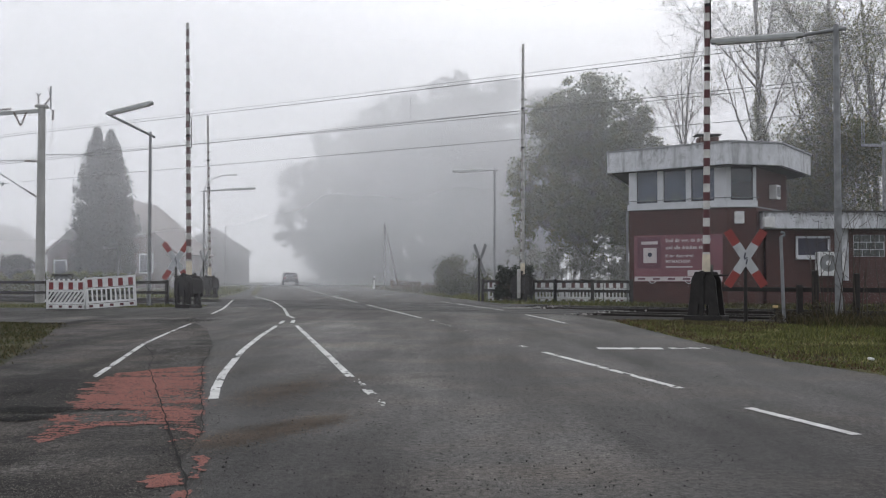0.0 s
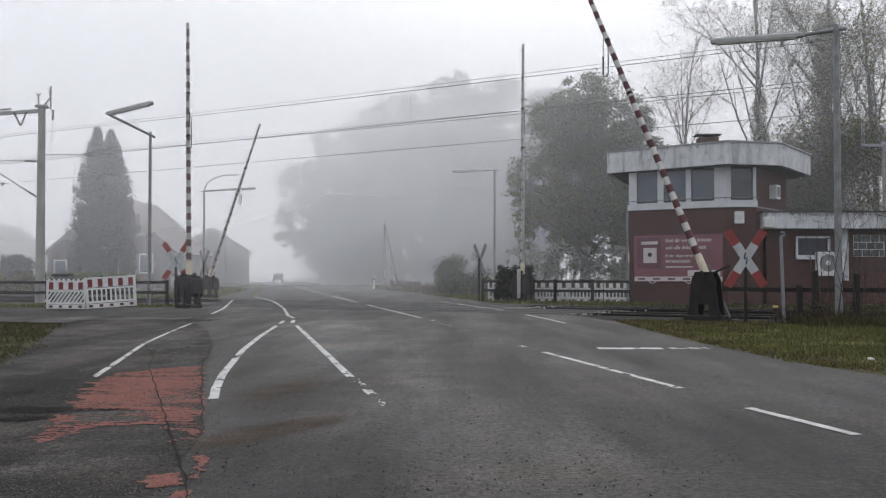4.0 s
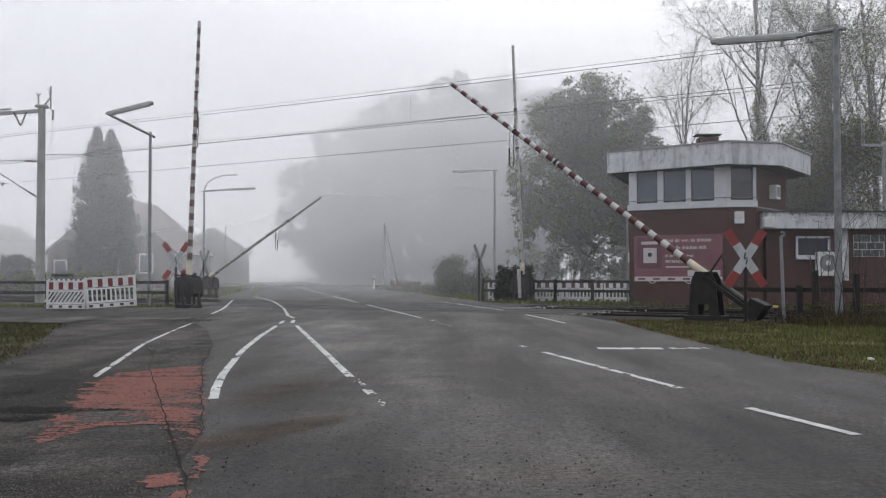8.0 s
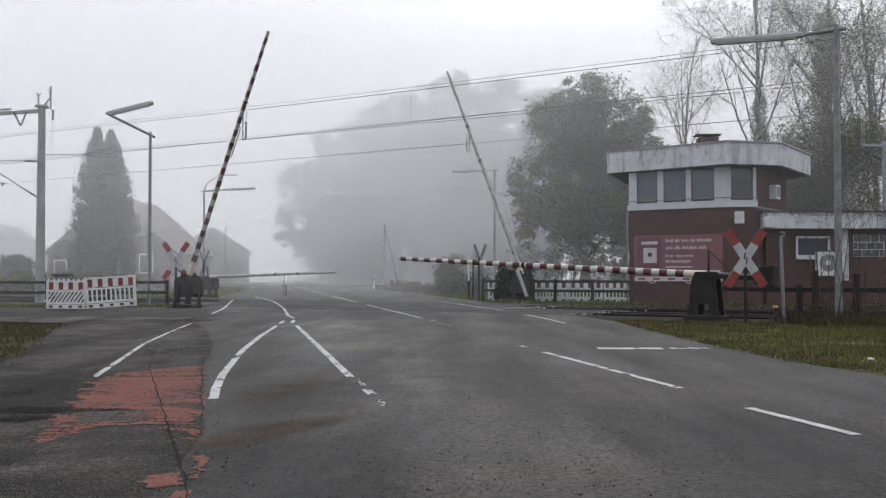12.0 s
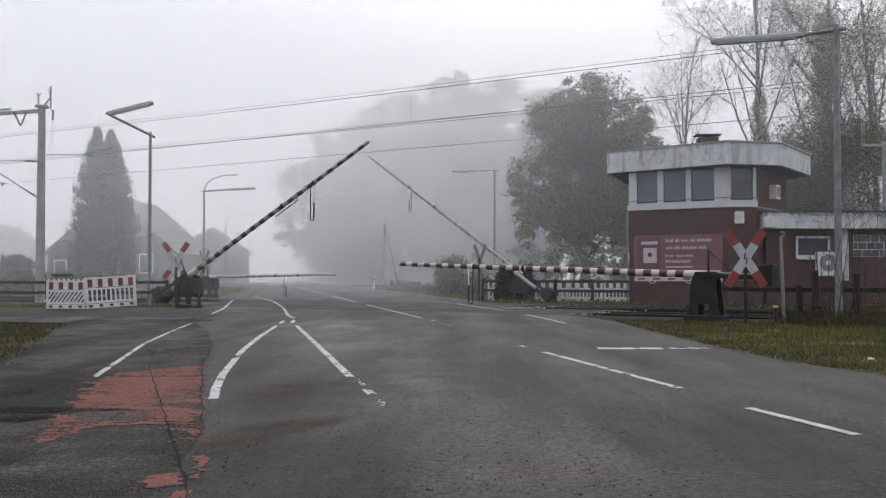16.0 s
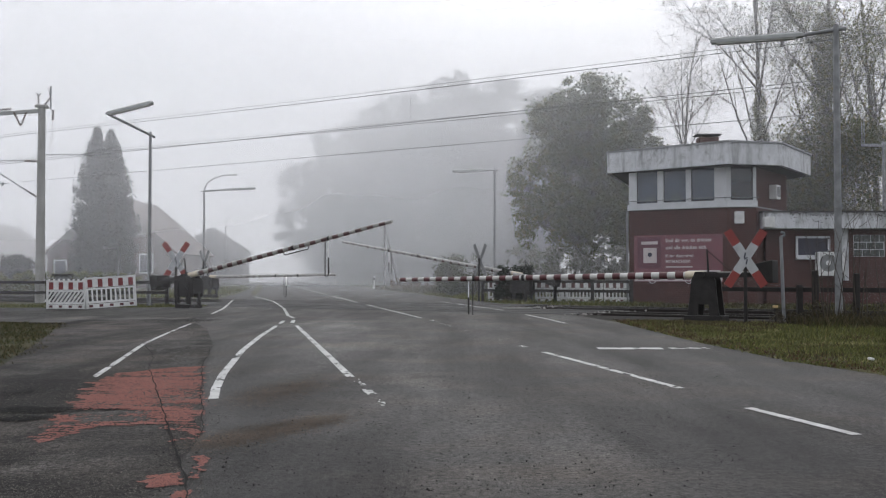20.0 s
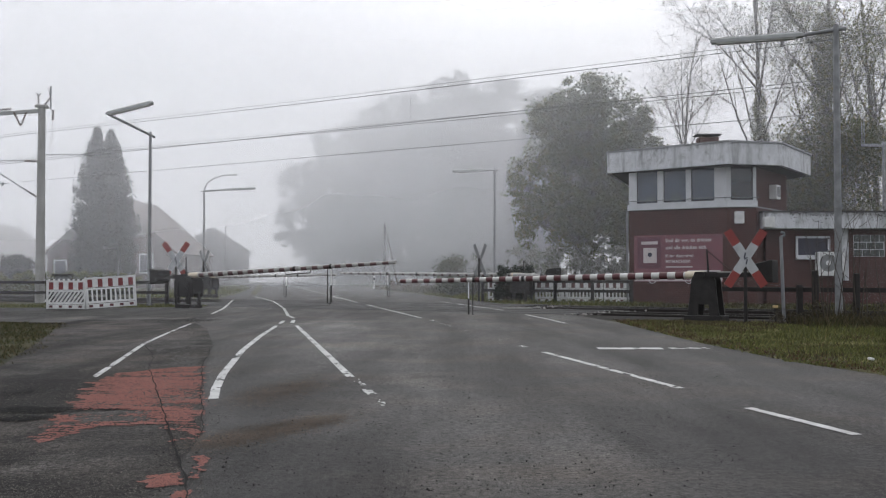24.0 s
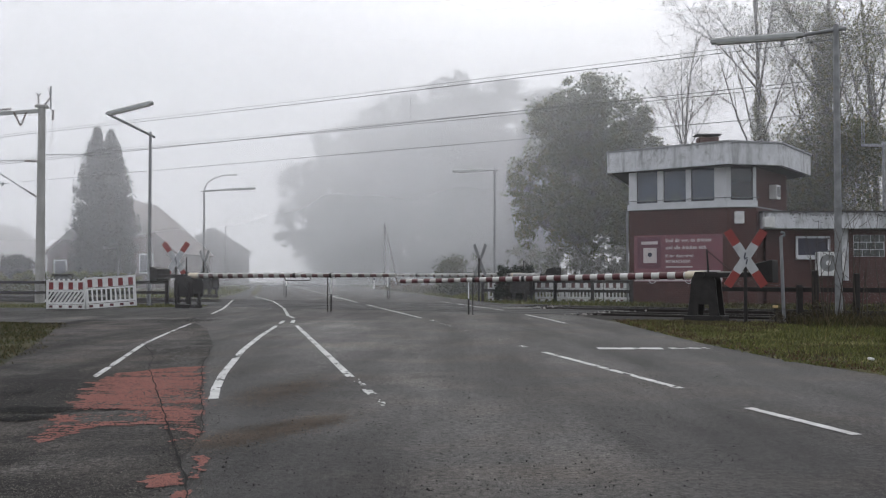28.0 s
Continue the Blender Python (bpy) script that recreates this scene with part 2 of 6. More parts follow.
M["white_line"] = material("road_paint_white", (0.43, 0.43, 0.42), 0.7, 3, 0.25, 0.3, 40, spec=0.3)
M["red_paint"] = material("road_paint_red", (0.46, 0.18, 0.145), 0.85, 9, 0.45, 0.8, 70, other=(0.24, 0.1, 0.082), spec=0.15)
M["white"] = material("white_paint", (0.6, 0.6, 0.59), 0.5, 4, 0.12, 0.0, 30)
M["sign_white"] = material("sign_white", (0.4, 0.41, 0.42), 0.45, 4, 0.12, 0.0, 30, stain=0.25)
M["boom_white"] = material("boom_white", (0.52, 0.51, 0.485), 0.45, 4, 0.14, 0.0, 30, stain=0.2)
M["root_paint"] = material("yellowed_paint", (0.56, 0.49, 0.38), 0.5, 4, 0.2)
M["worn_white"] = material("worn_boom_white", (0.38, 0.37, 0.35), 0.55, 6, 0.25, 0.1, 40, stain=0.4)
M["dull_tail"] = material("dirty_tail_paint", (0.1, 0.095, 0.088), 0.6, 6, 0.35, 0.1, 40)
M["boom_red"] = material("boom_red", (0.082, 0.022, 0.025), 0.5, 4, 0.25, 0.0, 30)
M["dull_red"] = material("boom_dull_red", (0.1, 0.055, 0.052), 0.6, 4, 0.35, 0.0, 30)
M["dust"] = material("road_dust", (0.085, 0.083, 0.078), 0.95, 2, 0.4, 0.3, 40, spec=0.1)
M["fence_red"] = material("fence_red", (0.17, 0.034, 0.036), 0.5, 4, 0.2, 0.0, 30)
M["sign_red"] = material("sign_red", (0.21, 0.03, 0.025), 0.4, 5, 0.12, 0.0, 30)
M["black"] = material("black_iron", (0.022, 0.020, 0.019), 0.65, 5, 0.35, 0.3, 30, spec=0.3)
M["dark_wood"] = material("tarred_wood", (0.024, 0.021, 0.019), 0.8, 6, 0.35, 0.4, 40)
M["steel"] = material("galvanised_steel", (0.21, 0.215, 0.22), 0.55, 5, 0.25, 0.1, 40, metal=0.2)
M["grey_paint"] = material("grey_paint", (0.17, 0.175, 0.175), 0.5, 4, 0.2, 0.1, 30)
M["lamp_cover"] = material("lamp_cover", (0.3, 0.31, 0.3), 0.45, 4, 0.15)
M["concrete"] = material("concrete", (0.31, 0.305, 0.29), 0.85, 2, 0.2, 0.3, 40, stain=0.3)
M["brick"] = brick_material("red_brick", (0.084, 0.037, 0.032), (0.062, 0.029, 0.026), (0.07, 0.052, 0.045))
M["pale_brick"] = brick_material("house_brick", (0.105, 0.07, 0.058), (0.085, 0.058, 0.05), (0.13, 0.105, 0.095))
M["frame_white"] = material("window_frame_white", (0.56, 0.57, 0.59), 0.5, 3, 0.08)
M["roof_felt"] = material("roof_felt", (0.07, 0.07, 0.07), 0.85, 2, 0.3, 0.3, 30)
M["roof_tile"] = material("clay_roof", (0.10, 0.07, 0.06), 0.8, 2, 0.25, 0.4, 20)
M["rail"] = material("rusty_rail", (0.02, 0.016, 0.014), 0.5, 5, 0.3, 0.1, 40, metal=0.5)
M["rail_head"] = material("worn_rail", (0.06, 0.055, 0.052), 0.55, 5, 0.25, 0.0, 40, metal=0.6)
M["ballast"] = material("ballast", (0.023, 0.0205, 0.0185), 0.95, 6, 0.5, 1.0, 18, spec=0.15)
M["deck"] = material("crossing_deck", (0.03, 0.03, 0.031), 0.8, 1.5, 0.25, 0.4, 50, per=0.2, spec=0.22)
M["bark"] = material("bark", (0.055, 0.045, 0.036), 0.9, 6, 0.35, 0.7, 25, streak=(1, 1, 0.3))
M["ochre"] = material("yellow_marker", (0.46, 0.34, 0.15), 0.6, 5, 0.2)
M["wire"] = material("catenary_wire", (0.13, 0.132, 0.13), 0.5, 5, 0.2, metal=0.4)
M["insulator"] = material("brown_insulator", (0.08, 0.045, 0.03), 0.3, 5, 0.2)
M["car"] = material("dark_car_paint", (0.05, 0.052, 0.058), 0.3, 2, 0.1)
M["rubber"] = material("rubber", (0.02, 0.02, 0.02), 0.8, 5, 0.2)
M["oak_leaf"] = leafy("oak_leaf", (0.04, 0.058, 0.016), (0.1, 0.112, 0.03), (0.2, 0.145, 0.045), 0.42)
M["far_leaf"] = leafy("far_leaf", (0.04, 0.05, 0.024), (0.08, 0.085, 0.038), None, 0.2)
M["needle"] = leafy("needle", (0.008, 0.015, 0.008), (0.017, 0.026, 0.013), None, 0.1)
M["ivy"] = leafy("ivy_leaf", (0.046, 0.064, 0.02), (0.13, 0.132, 0.044), (0.28, 0.21, 0.09), 0.55)
M["autumn"] = leafy("autumn_leaf", (0.10, 0.10, 0.04), (0.17, 0.13, 0.055), (0.24, 0.19, 0.08))
M["pale_bloom"] = leafy("pale_shrub", (0.11, 0.12, 0.08), (0.3, 0.3, 0.26), (0.5, 0.5, 0.47))
M["blade"] = leafy("grass_blade", (0.045, 0.056, 0.018), (0.132, 0.138, 0.038), (0.2, 0.165, 0.07))
M["dull_blade"] = leafy("dull_blade", (0.032, 0.036, 0.014), (0.075, 0.075, 0.026), (0.11, 0.09, 0.045))
M["brown_blade"] = leafy("brown_blade", (0.035, 0.028, 0.015), (0.09, 0.07, 0.034), (0.14, 0.1, 0.05))
M["dry_blade"] = leafy("dry_blade", (0.035, 0.036, 0.015), (0.075, 0.062, 0.03), (0.13, 0.10, 0.055))
M["straw"] = leafy("straw_blade", (0.11, 0.115, 0.04), (0.24, 0.23, 0.09), (0.3, 0.26, 0.15))
M["litter_leaf"] = leafy("litter_leaf", (0.05, 0.03, 0.018), (0.1, 0.06, 0.03), (0.16, 0.1, 0.04), 0.1)
M["brown_leaf"] = leafy("brown_leaf", (0.022, 0.018, 0.011), (0.05, 0.04, 0.02), (0.08, 0.06, 0.03), 0.1)
M["road_stone"] = material("broken_stone", (0.2, 0.19, 0.18), 0.9, 9, 0.5, spec=0.2)
M["pale_grit"] = material("pale_grit", (0.10, 0.092, 0.083), 0.9, 9, 0.5, spec=0.2)
M["poster"] = material("poster_pink", (0.18, 0.07, 0.084), 0.5, 0.8, 0.2)
M["poster_dark"] = material("poster_dark", (0.115, 0.044, 0.06), 0.5, 0.8, 0.15)
M["ink"] = material("pale_ink", (0.5, 0.44, 0.44), 0.5, 3, 0.05)
M["dark_ink"] = material("dark_ink", (0.03, 0.03, 0.05), 0.5, 3, 0.05)
M["sky_panel"] = material("reflected_sky_blue", (0.14, 0.155, 0.2), 0.8, 1.5, 0.3)
M["block_glass"] = material("glass_block", (0.05, 0.06, 0.055), 0.2, 6, 0.4)
M["room"] = material("room_wall", (0.25, 0.25, 0.25), 0.8, 1, 0.1)


def glass_material():
    m = bpy.data.materials.new("window_glass")
    m.use_nodes = True
    p = m.node_tree.nodes["Principled BSDF"]
    p.inputs["Base Color"].default_value = (0.62, 0.68, 0.76, 1)
    p.inputs["Roughness"].default_value = 0.05
    p.inputs["Transmission Weight"].default_value = 1.0
    p.inputs["IOR"].default_value = 1.45
    return m


M["glass"] = glass_material()

# ---- building blocks ----
TRACK = pose(0, 0, 0, 0, 0, -33)  # x along the rails, y across them


def link_mesh(name, bm, mat):
    me = bpy.data.meshes.new(name)
    bm.to_mesh(me)
    bm.free()
    me.materials.append(mat)
    return me


def part(name, bm, mat, parent, label="", at=None):
    ob = new(name, link_mesh(name, bm, mat))
    ob.parent = parent
    if at is not None:
        ob.matrix_basis = at
    return tagged(ob, label)


def thing(name, at, label, category, group="", kind=""):
    ob = new(name)
    ob.empty_display_size = 0.2
    ob.matrix_basis = at
    return tagged(ob, label, category, group, kind)


def solid(name, bm, mat, label, category="", kind="", group="", at=None):
    ob = new(name, link_mesh(name, bm, mat))
    if at is not None:
        ob.matrix_basis = at
    return tagged(ob, label, category, group, kind)


def box(bm, c, s, m=None, bevel=0.0):
    r = bmesh.ops.create_cube(bm, size=1)
    vs = r["verts"]
    bmesh.ops.transform(bm, matrix=(m or Matrix()) @ Matrix.Translation(c) @ Matrix.Diagonal((*s, 1)), verts=vs)
    if bevel:
        es = list({e for v in vs for e in v.link_edges})
        bmesh.ops.bevel(bm, geom=es, offset=bevel, segments=2, affect="EDGES", profile=0.6)
    return bm


def boxed(c, s, m=None, bevel=0.0):
    return box(bmesh.new(), c, s, m, bevel)


def rod(bm, a, b, r0, r1=None, n=10):
    a, b = Vector(a), Vector(b)
    d = b - a
    q = Matrix.Translation((a + b) / 2) @ d.to_track_quat("Z", "Y").to_matrix().to_4x4()
    bmesh.ops.create_cone(bm, cap_ends=True, segments=n, radius1=r0, radius2=r0 if r1 is None else r1, depth=d.length, matrix=q)
    return bm


def rodded(a, b, r0, r1=None, n=10):
    return rod(bmesh.new(), a, b, r0, r1, n)


def pipe(bm, pts, r, n=8, r1=None):
    k = len(pts) - 1
    for i in range(k):
        ra = r if r1 is None else r + (r1 - r) * i / k
        rb = r if r1 is None else r + (r1 - r) * (i + 1) / k
        rod(bm, pts[i], pts[i + 1], ra, rb, n)
    return bm


def prism(pts, z0, z1, bm=None):
    """An upright block over an outline in the plan."""
    bm = bm or bmesh.new()
    lo = [bm.verts.new((x, y, z0)) for x, y in pts]
    hi = [bm.verts.new((x, y, z1)) for x, y in pts]
    k = len(pts)
    bm.faces.new(lo[::-1])
    bm.faces.new(hi)
    for i in range(k):
        bm.faces.new((lo[i], lo[(i + 1) % k], hi[(i + 1) % k], hi[i]))
    bmesh.ops.recalc_face_normals(bm, faces=bm.faces)
    return bm


def wall_uv(bm):
    """Metres along each wall and up it, for the brick pattern."""
    uv = bm.loops.layers.uv.verify()
    for f in bm.faces:
        n = f.normal
        t = Vector((-n.y, n.x, 0))
        t = t.normalized() if t.length > 1e-4 else Vector((1, 0, 0))
        for lp in f.loops:
            lp[uv].uv = (lp.vert.co.dot(t), lp.vert.co.z)
    return bm


def sheet(pts, z):
    bm = bmesh.new()
    f = bm.faces.new([bm.verts.new((x, y, z)) for x, y in pts])
    bmesh.ops.triangulate(bm, faces=[f])
    bmesh.ops.recalc_face_normals(bm, faces=bm.faces)
    if sum(f.normal.z for f in bm.faces) < 0:
        bmesh.ops.reverse_faces(bm, faces=bm.faces)
    return bm


def leaf_cloud(name, pts, size, mat, parent, rng, label="", slim=0.55):
    """Many small single leaves, each a bent rhombus with its own tilt."""
    k = len(pts)
    a = rng.normal(size=(k, 3))
    a /= np.linalg.norm(a, axis=1)[:, None]
    b = np.cross(a, rng.normal(size=(k, 3)))
    b /= np.linalg.norm(b, axis=1)[:, None]
    s = size * rng.uniform(0.6, 1.4, (k, 1))
    v = np.stack([pts - a * s / 2, pts + b * s * slim / 2, pts + a * s / 2, pts - b * s * slim / 2], 1).reshape(-1, 3)
    me = bpy.data.meshes.new(name)
    me.vertices.add(k * 4)
    me.vertices.foreach_set("co", v.ravel())
    me.loops.add(k * 4)
    me.loops.foreach_set("vertex_index", np.arange(k * 4))
    me.polygons.add(k)
    me.polygons.foreach_set("loop_start", np.arange(k) * 4)
    me.update(calc_edges=True)
    me.materials.append(mat)
    ob = new(name, me)
    ob.parent = parent
    return tagged(ob, label)


# ---- ground, road, track bed ----
ROAD = [(6.2, -6), (5.4, 7), (4.87, 10.9), (4.46, 12.7), (4.19, 16.5), (4.1, 23.5), (3.4, 30), (2.1, 40), (0.6, 48), (-1.4, 60),
        (-6.6, 87), (-12.7, 120), (-24.4, 180), (-60, 360), (-72, 360), (-34, 180), (-23, 120), (-17, 90), (-12.6, 62), (-11.2, 50),
        (-9.7, 43.5), (-8.3, 37), (-8.4, 35.4), (-10, 34.2), (-15, 34), (-45, 36), (-45, 26), (-16, 24.2), (-10.5, 23.6), (-8.83, 23),
        (-6.72, 16.5), (-5.33, 11.9), (-4.2, 6), (-3.2, -6)]


def ground_height(n):
    """The land is flat but for the shallow trough in which the tracks lie."""
    return -0.32 if 26.0 < n < 33.0 else -0.03


def build_ground():
    across = [-500, -100, -30, 0, 10, 18, 24, 25.7, 26.1, 32.9, 33.3, 36, 45, 60, 90, 150, 300, 700, 1400]
    along = [-1400, -600, -300, -150, -80, -50, -35, -25, -15, -8, 0, 8, 15, 25, 40, 80, 160, 320, 700]
    bm = bmesh.new()
    grid = [[bm.verts.new(TRACK @ Vector((u, n, ground_height(n)))) for u in along] for n in across]
    for r0, r1 in zip(grid, grid[1:]):
        for i in range(len(along) - 1):
            bm.faces.new((r0[i], r0[i + 1], r1[i + 1], r1[i]))
    solid("ground", bm, M["grass"], "flat damp meadow grass and earth reaching into the fog", "ground", "structure")
    solid("road", prism(ROAD, -0.45, 0.0), M["asphalt"], "worn dark damp asphalt road through the level crossing", "road", "structure")
    side = [(-1.42, 5.0), (-1.67, 6.86), (-2.9, 11.9), (-3.6, 15.5), (-4.9, 20.5), (-6.5, 25.2), (-9, 24.6), (-8.83, 23), (-6.72, 16.5),
            (-5.33, 11.9), (-4.2, 6), (-3.4, -5), (0.2, -5)]
    solid("side_path", sheet(side, 0.003), M["old_asphalt"], "old patchy damp asphalt of the side path", "pavement", "structure")


build_ground()
solid("far_path", sheet([(-11.7, 56), (-10.9, 56), (-13.6, 71), (-18.9, 100), (-25.9, 137), (-26.6, 137), (-19.5, 100), (-14.3, 71)], 0.012), M["dust"],
      "pale footpath beside the road beyond the crossing", "pavement", "structure")
solid("far_verge", sheet([(-10.9, 56), (-10.6, 56), (-13.1, 71), (-18.3, 100), (-25.2, 137), (-25.9, 137), (-18.9, 100), (-13.6, 71)], 0.016), M["verge"],
      "narrow grass strip between road and footpath", "verge", "structure")


def inside(poly, x, y):
    c = False
    for (x0, y0), (x1, y1) in zip(poly, poly[1:] + poly[:1]):
        if (y0 > y) != (y1 > y) and x < (x1 - x0) * (y - y0) / (y1 - y0) + x0:
            c = not c
    return c


def flakes(poly, cell, z, wear, stretch, seed=0.0, edge=0.0):
    """A worn coat on the road: small cells of paint or dirt, missing where the noise has worn them off."""
    bm = bmesh.new()
    xs, ys = [p[0] for p in poly], [p[1] for p in poly]
    y = min(ys)
    while y < max(ys):
        x = min(xs)
        while x < max(xs):
            w, d = cell
            jx = (noise.noise((x * 2.1, y * 2.1, seed + 5)) * edge, noise.noise((x * 2.1, y * 2.1, seed + 9)) * edge)
            v = 0.6 * noise.fractal((x * stretch[0], y * stretch[1], seed), 1.0, 2.0, 4) + 0.3 * noise.noise((x * 9, y * 16, seed + 2)) + 0.55 * noise.noise((x * 29, y * 27, seed + 6))
            if inside(poly, x + jx[0], y + jx[1]) and v < wear:
                q = [bm.verts.new((x + a * w + random.uniform(-0.2, 0.2) * w, y + b * d + random.uniform(-0.2, 0.2) * d, z)) for a, b in ((0, 0), (1, 0), (1, 1), (0, 1))]
                bm.faces.new(q)
            x += w
        y += cell[1]
    return bm


def worn_paint(regions, cell, z, seed, streaks=()):
    """Old paint left in small scales: full inside each outline, frayed along its edge, cracked across the road, worn off in streaks."""
    bm = bmesh.new()
    for poly, keep, fray in regions:
        xs, ys = [p[0] for p in poly], [p[1] for p in poly]
        for iy in range(int((max(ys) - min(ys) + 2 * fray) / cell[1])):
            for ix in range(int((max(xs) - min(xs) + 2 * fray) / cell[0])):
                x, y = min(xs) - fray + ix * cell[0], min(ys) - fray + iy * cell[1]
                jx = fray * (noise.noise((x * 3.0, y * 4.0, seed)) + 0.6 * noise.noise((x * 12, y * 13, seed + 1)))
                jy = 0.6 * fray * noise.noise((x * 5.0, y * 5.0, seed + 5))
                if not inside(poly, x + jx, y + jy):
                    continue
                wear = 0.5 * noise.noise((x * 1.5, y * 3.2, seed + 2)) + 0.4 * noise.noise((x * 7, y * 13, seed + 3)) + 0.55 * noise.noise((x * 33, y * 30, seed + 4))
                for cx, cy, rx, ry, amount in streaks:
                    wear += amount * max(0.0, 1 - ((x - cx) / rx) ** 2 - ((y - cy) / ry) ** 2)
                if wear < keep:
                    w, d = cell
                    bm.faces.new([bm.verts.new((x + a * w + random.uniform(-0.25, 0.25) * w, y + b * d + random.uniform(-0.25, 0.25) * d, z)) for a, b in ((0, 0), (1, 0), (1, 1), (0, 1))])
    return bm


RED = [(-3.65, 10.98), (-3.37, 11.57), (-2.93, 12.0), (-1.67, 6.8), (-1.88, 6.95), (-2.2, 7.3), (-2.5, 7.2), (-2.62, 6.5), (-2.84, 6.75), (-3.1, 8.16), (-3.5, 9.76)]
solid("red_paint", worn_paint([(RED, 0.15, 0.14)], (0.015, 0.024), 0.008, 3.0, ((-2.95, 7.95, 0.75, 0.2, 0.6), (-2.55, 7.6, 0.45, 0.3, 0.5), (-2.3, 8.4, 0.5, 0.2, 0.3), (-2.1, 7.2, 0.35, 0.3, 0.35), (-2.75, 7.1, 0.2, 0.5, 0.25))),
      M["red_paint"], "flaking red paint of the cycle path on asphalt", "road marking", "stuff")
RED_LOW = [([(-1.57, 6.0), (-1.47, 6.04), (-1.31, 5.36), (-1.38, 5.34), (-1.42, 5.7)], 0.2, 0.06), ([(-1.62, 5.27), (-1.56, 5.43), (-1.44, 5.5), (-1.37, 5.2), (-1.5, 5.14)], 0.3, 0.09),
           ([(-1.36, 5.03), (-1.29, 5.07), (-1.24, 4.85), (-1.34, 4.85)], 0.3, 0.04), ([(-1.9, 6.75), (-1.66, 6.8), (-1.55, 6.2), (-1.7, 6.2)], -0.35, 0.1)]
solid("red_paint", worn_paint(RED_LOW, (0.012, 0.016), 0.008, 6.0), M["red_paint"], "last flakes of red paint on the worn asphalt", "road marking", "stuff")


for i, poly in enumerate(([(-3.9, 8.06), (-3.41, 8.3), (-2.9, 8.16), (-2.5, 8.1), (-2.9, 7.95), (-3.3, 7.9), (-3.9, 7.85)], [(-3.6, 7.6), (-3.2, 7.75), (-2.9, 7.6), (-3.2, 7.45), (-3.6, 7.4)], [(-4.6, 9.2), (-3.9, 9.4), (-3.8, 9.2), (-4.6, 9.0)])):
    solid("wet_patch", worn_paint([(poly, 0.15, 0.14)], (0.018, 0.024), 0.0105, 20.0 + i), M["tar"], "dark wet worn streaks in the old asphalt", "wet patch", "stuff")


solid("road_dust", flakes([(-15, 26.5), (-6.3, 26.2), (-6.3, 29), (-9, 30.5), (-15, 31.5)], (0.06, 0.1), 0.006, 0.02, (0.35, 0.9), 31.0, 0.8), M["dust"],
      "pale dust and fine gravel on the old asphalt", "dust", "stuff")
solid("road_dust", flakes([(-4.5, 15.5), (-3.55, 15.5), (-2.55, 10.2), (-2.7, 10.2)], (0.03, 0.06), 0.006, -0.05, (1.5, 0.6), 33.0, 0.2), M["dust"],
      "pale dust along the joint of the asphalt", "dust", "stuff")


def seam(pts, width, seed):
    """A tar-filled crack that wanders a little."""
    bm = bmesh.new()
    rows = []
    for i in range(len(pts) - 1):
        a, b = Vector(pts[i]), Vector(pts[i + 1])
        k = max(2, int((b - a).length / 0.12))
        d = (b - a).normalized()
        side = Vector((-d.y, d.x))
        for j in range(k):
            p = a.lerp(b, j / k)
            o = noise.noise((p.x * 3, p.y * 3, seed)) * 0.03 + noise.noise((p.x * 14, p.y * 14, seed + 1)) * 0.012
            w = width * (0.5 + 0.9 * abs(noise.noise((p.x * 5, p.y * 5, seed + 3))) + random.uniform(0, 0.4))
            rows.append((bm.verts.new((*(p + side * (o + w)), 0.012)), bm.verts.new((*(p + side * (o - w)), 0.012))))
    for a, b in zip(rows, rows[1:]):
        f = bm.faces.new((a[0], b[0], b[1], a[1]))
        f.normal_update()
        if f.normal.z < 0:
            f.normal_flip()
    solid("road_seam", bm, M["tar"], "dark tar-filled crack in the asphalt", "crack", "structure")


seam([(-1.15, 4.5), (-1.38, 5.35), (-1.73, 6.41), (-2.14, 7.67), (-2.77, 9.57), (-3.43, 11.57), (-3.95, 13.5), (-4.77, 15.8)], 0.006, 1.0)
seam([(-1.67, 6.9), (-2.9, 11.9), (-3.6, 15.5), (-4.9, 20.5)], 0.004, 4.0)


def marking(pts, width, wear=0.28, name="road_marking", mat="white_line", label="worn white painted line on the asphalt"):
    """A painted stripe along a line in the plan, a coat of paint thick, with frayed ends and edges."""
    bm = bmesh.new()
    out = []
    for i in range(len(pts) - 1):
        a, b = Vector(pts[i]), Vector(pts[i + 1])
        k = max(2, int((b - a).length / 0.06))
        out += [a.lerp(b, j / k) for j in range(k)]
    out.append(Vector(pts[-1]))
    rows = []
    for i, p in enumerate(out):
        d = (out[min(i + 1, len(out) - 1)] - out[max(i - 1, 0)]).normalized()
        s = Vector((-d.y, d.x)) * width / 2
        rows.append([bm.verts.new((*(p + s * (q + random.uniform(-0.1, 0.1))), 0.016 if p.y > 24 else 0.006)) for q in (-1, -0.6, -0.2, 0.2, 0.6, 1)])
    for r0, r1 in zip(rows, rows[1:]):
        for i in range(5):
            c = r0[i].co
            if 0.6 * noise.fractal((c.x * 2.3, c.y * 2.3, 2.0), 1.0, 2.0, 4) + 0.5 * noise.noise((c.x * 23, c.y * 17, 4.0)) < wear:
                f = bm.faces.new((r0[i], r0[i + 1], r1[i + 1], r1[i]))
                f.normal_update()
                if f.normal.z < 0:
                    f.normal_flip()
    return solid(name, bm, M[mat], label, "road marking", "structure", "road markings")


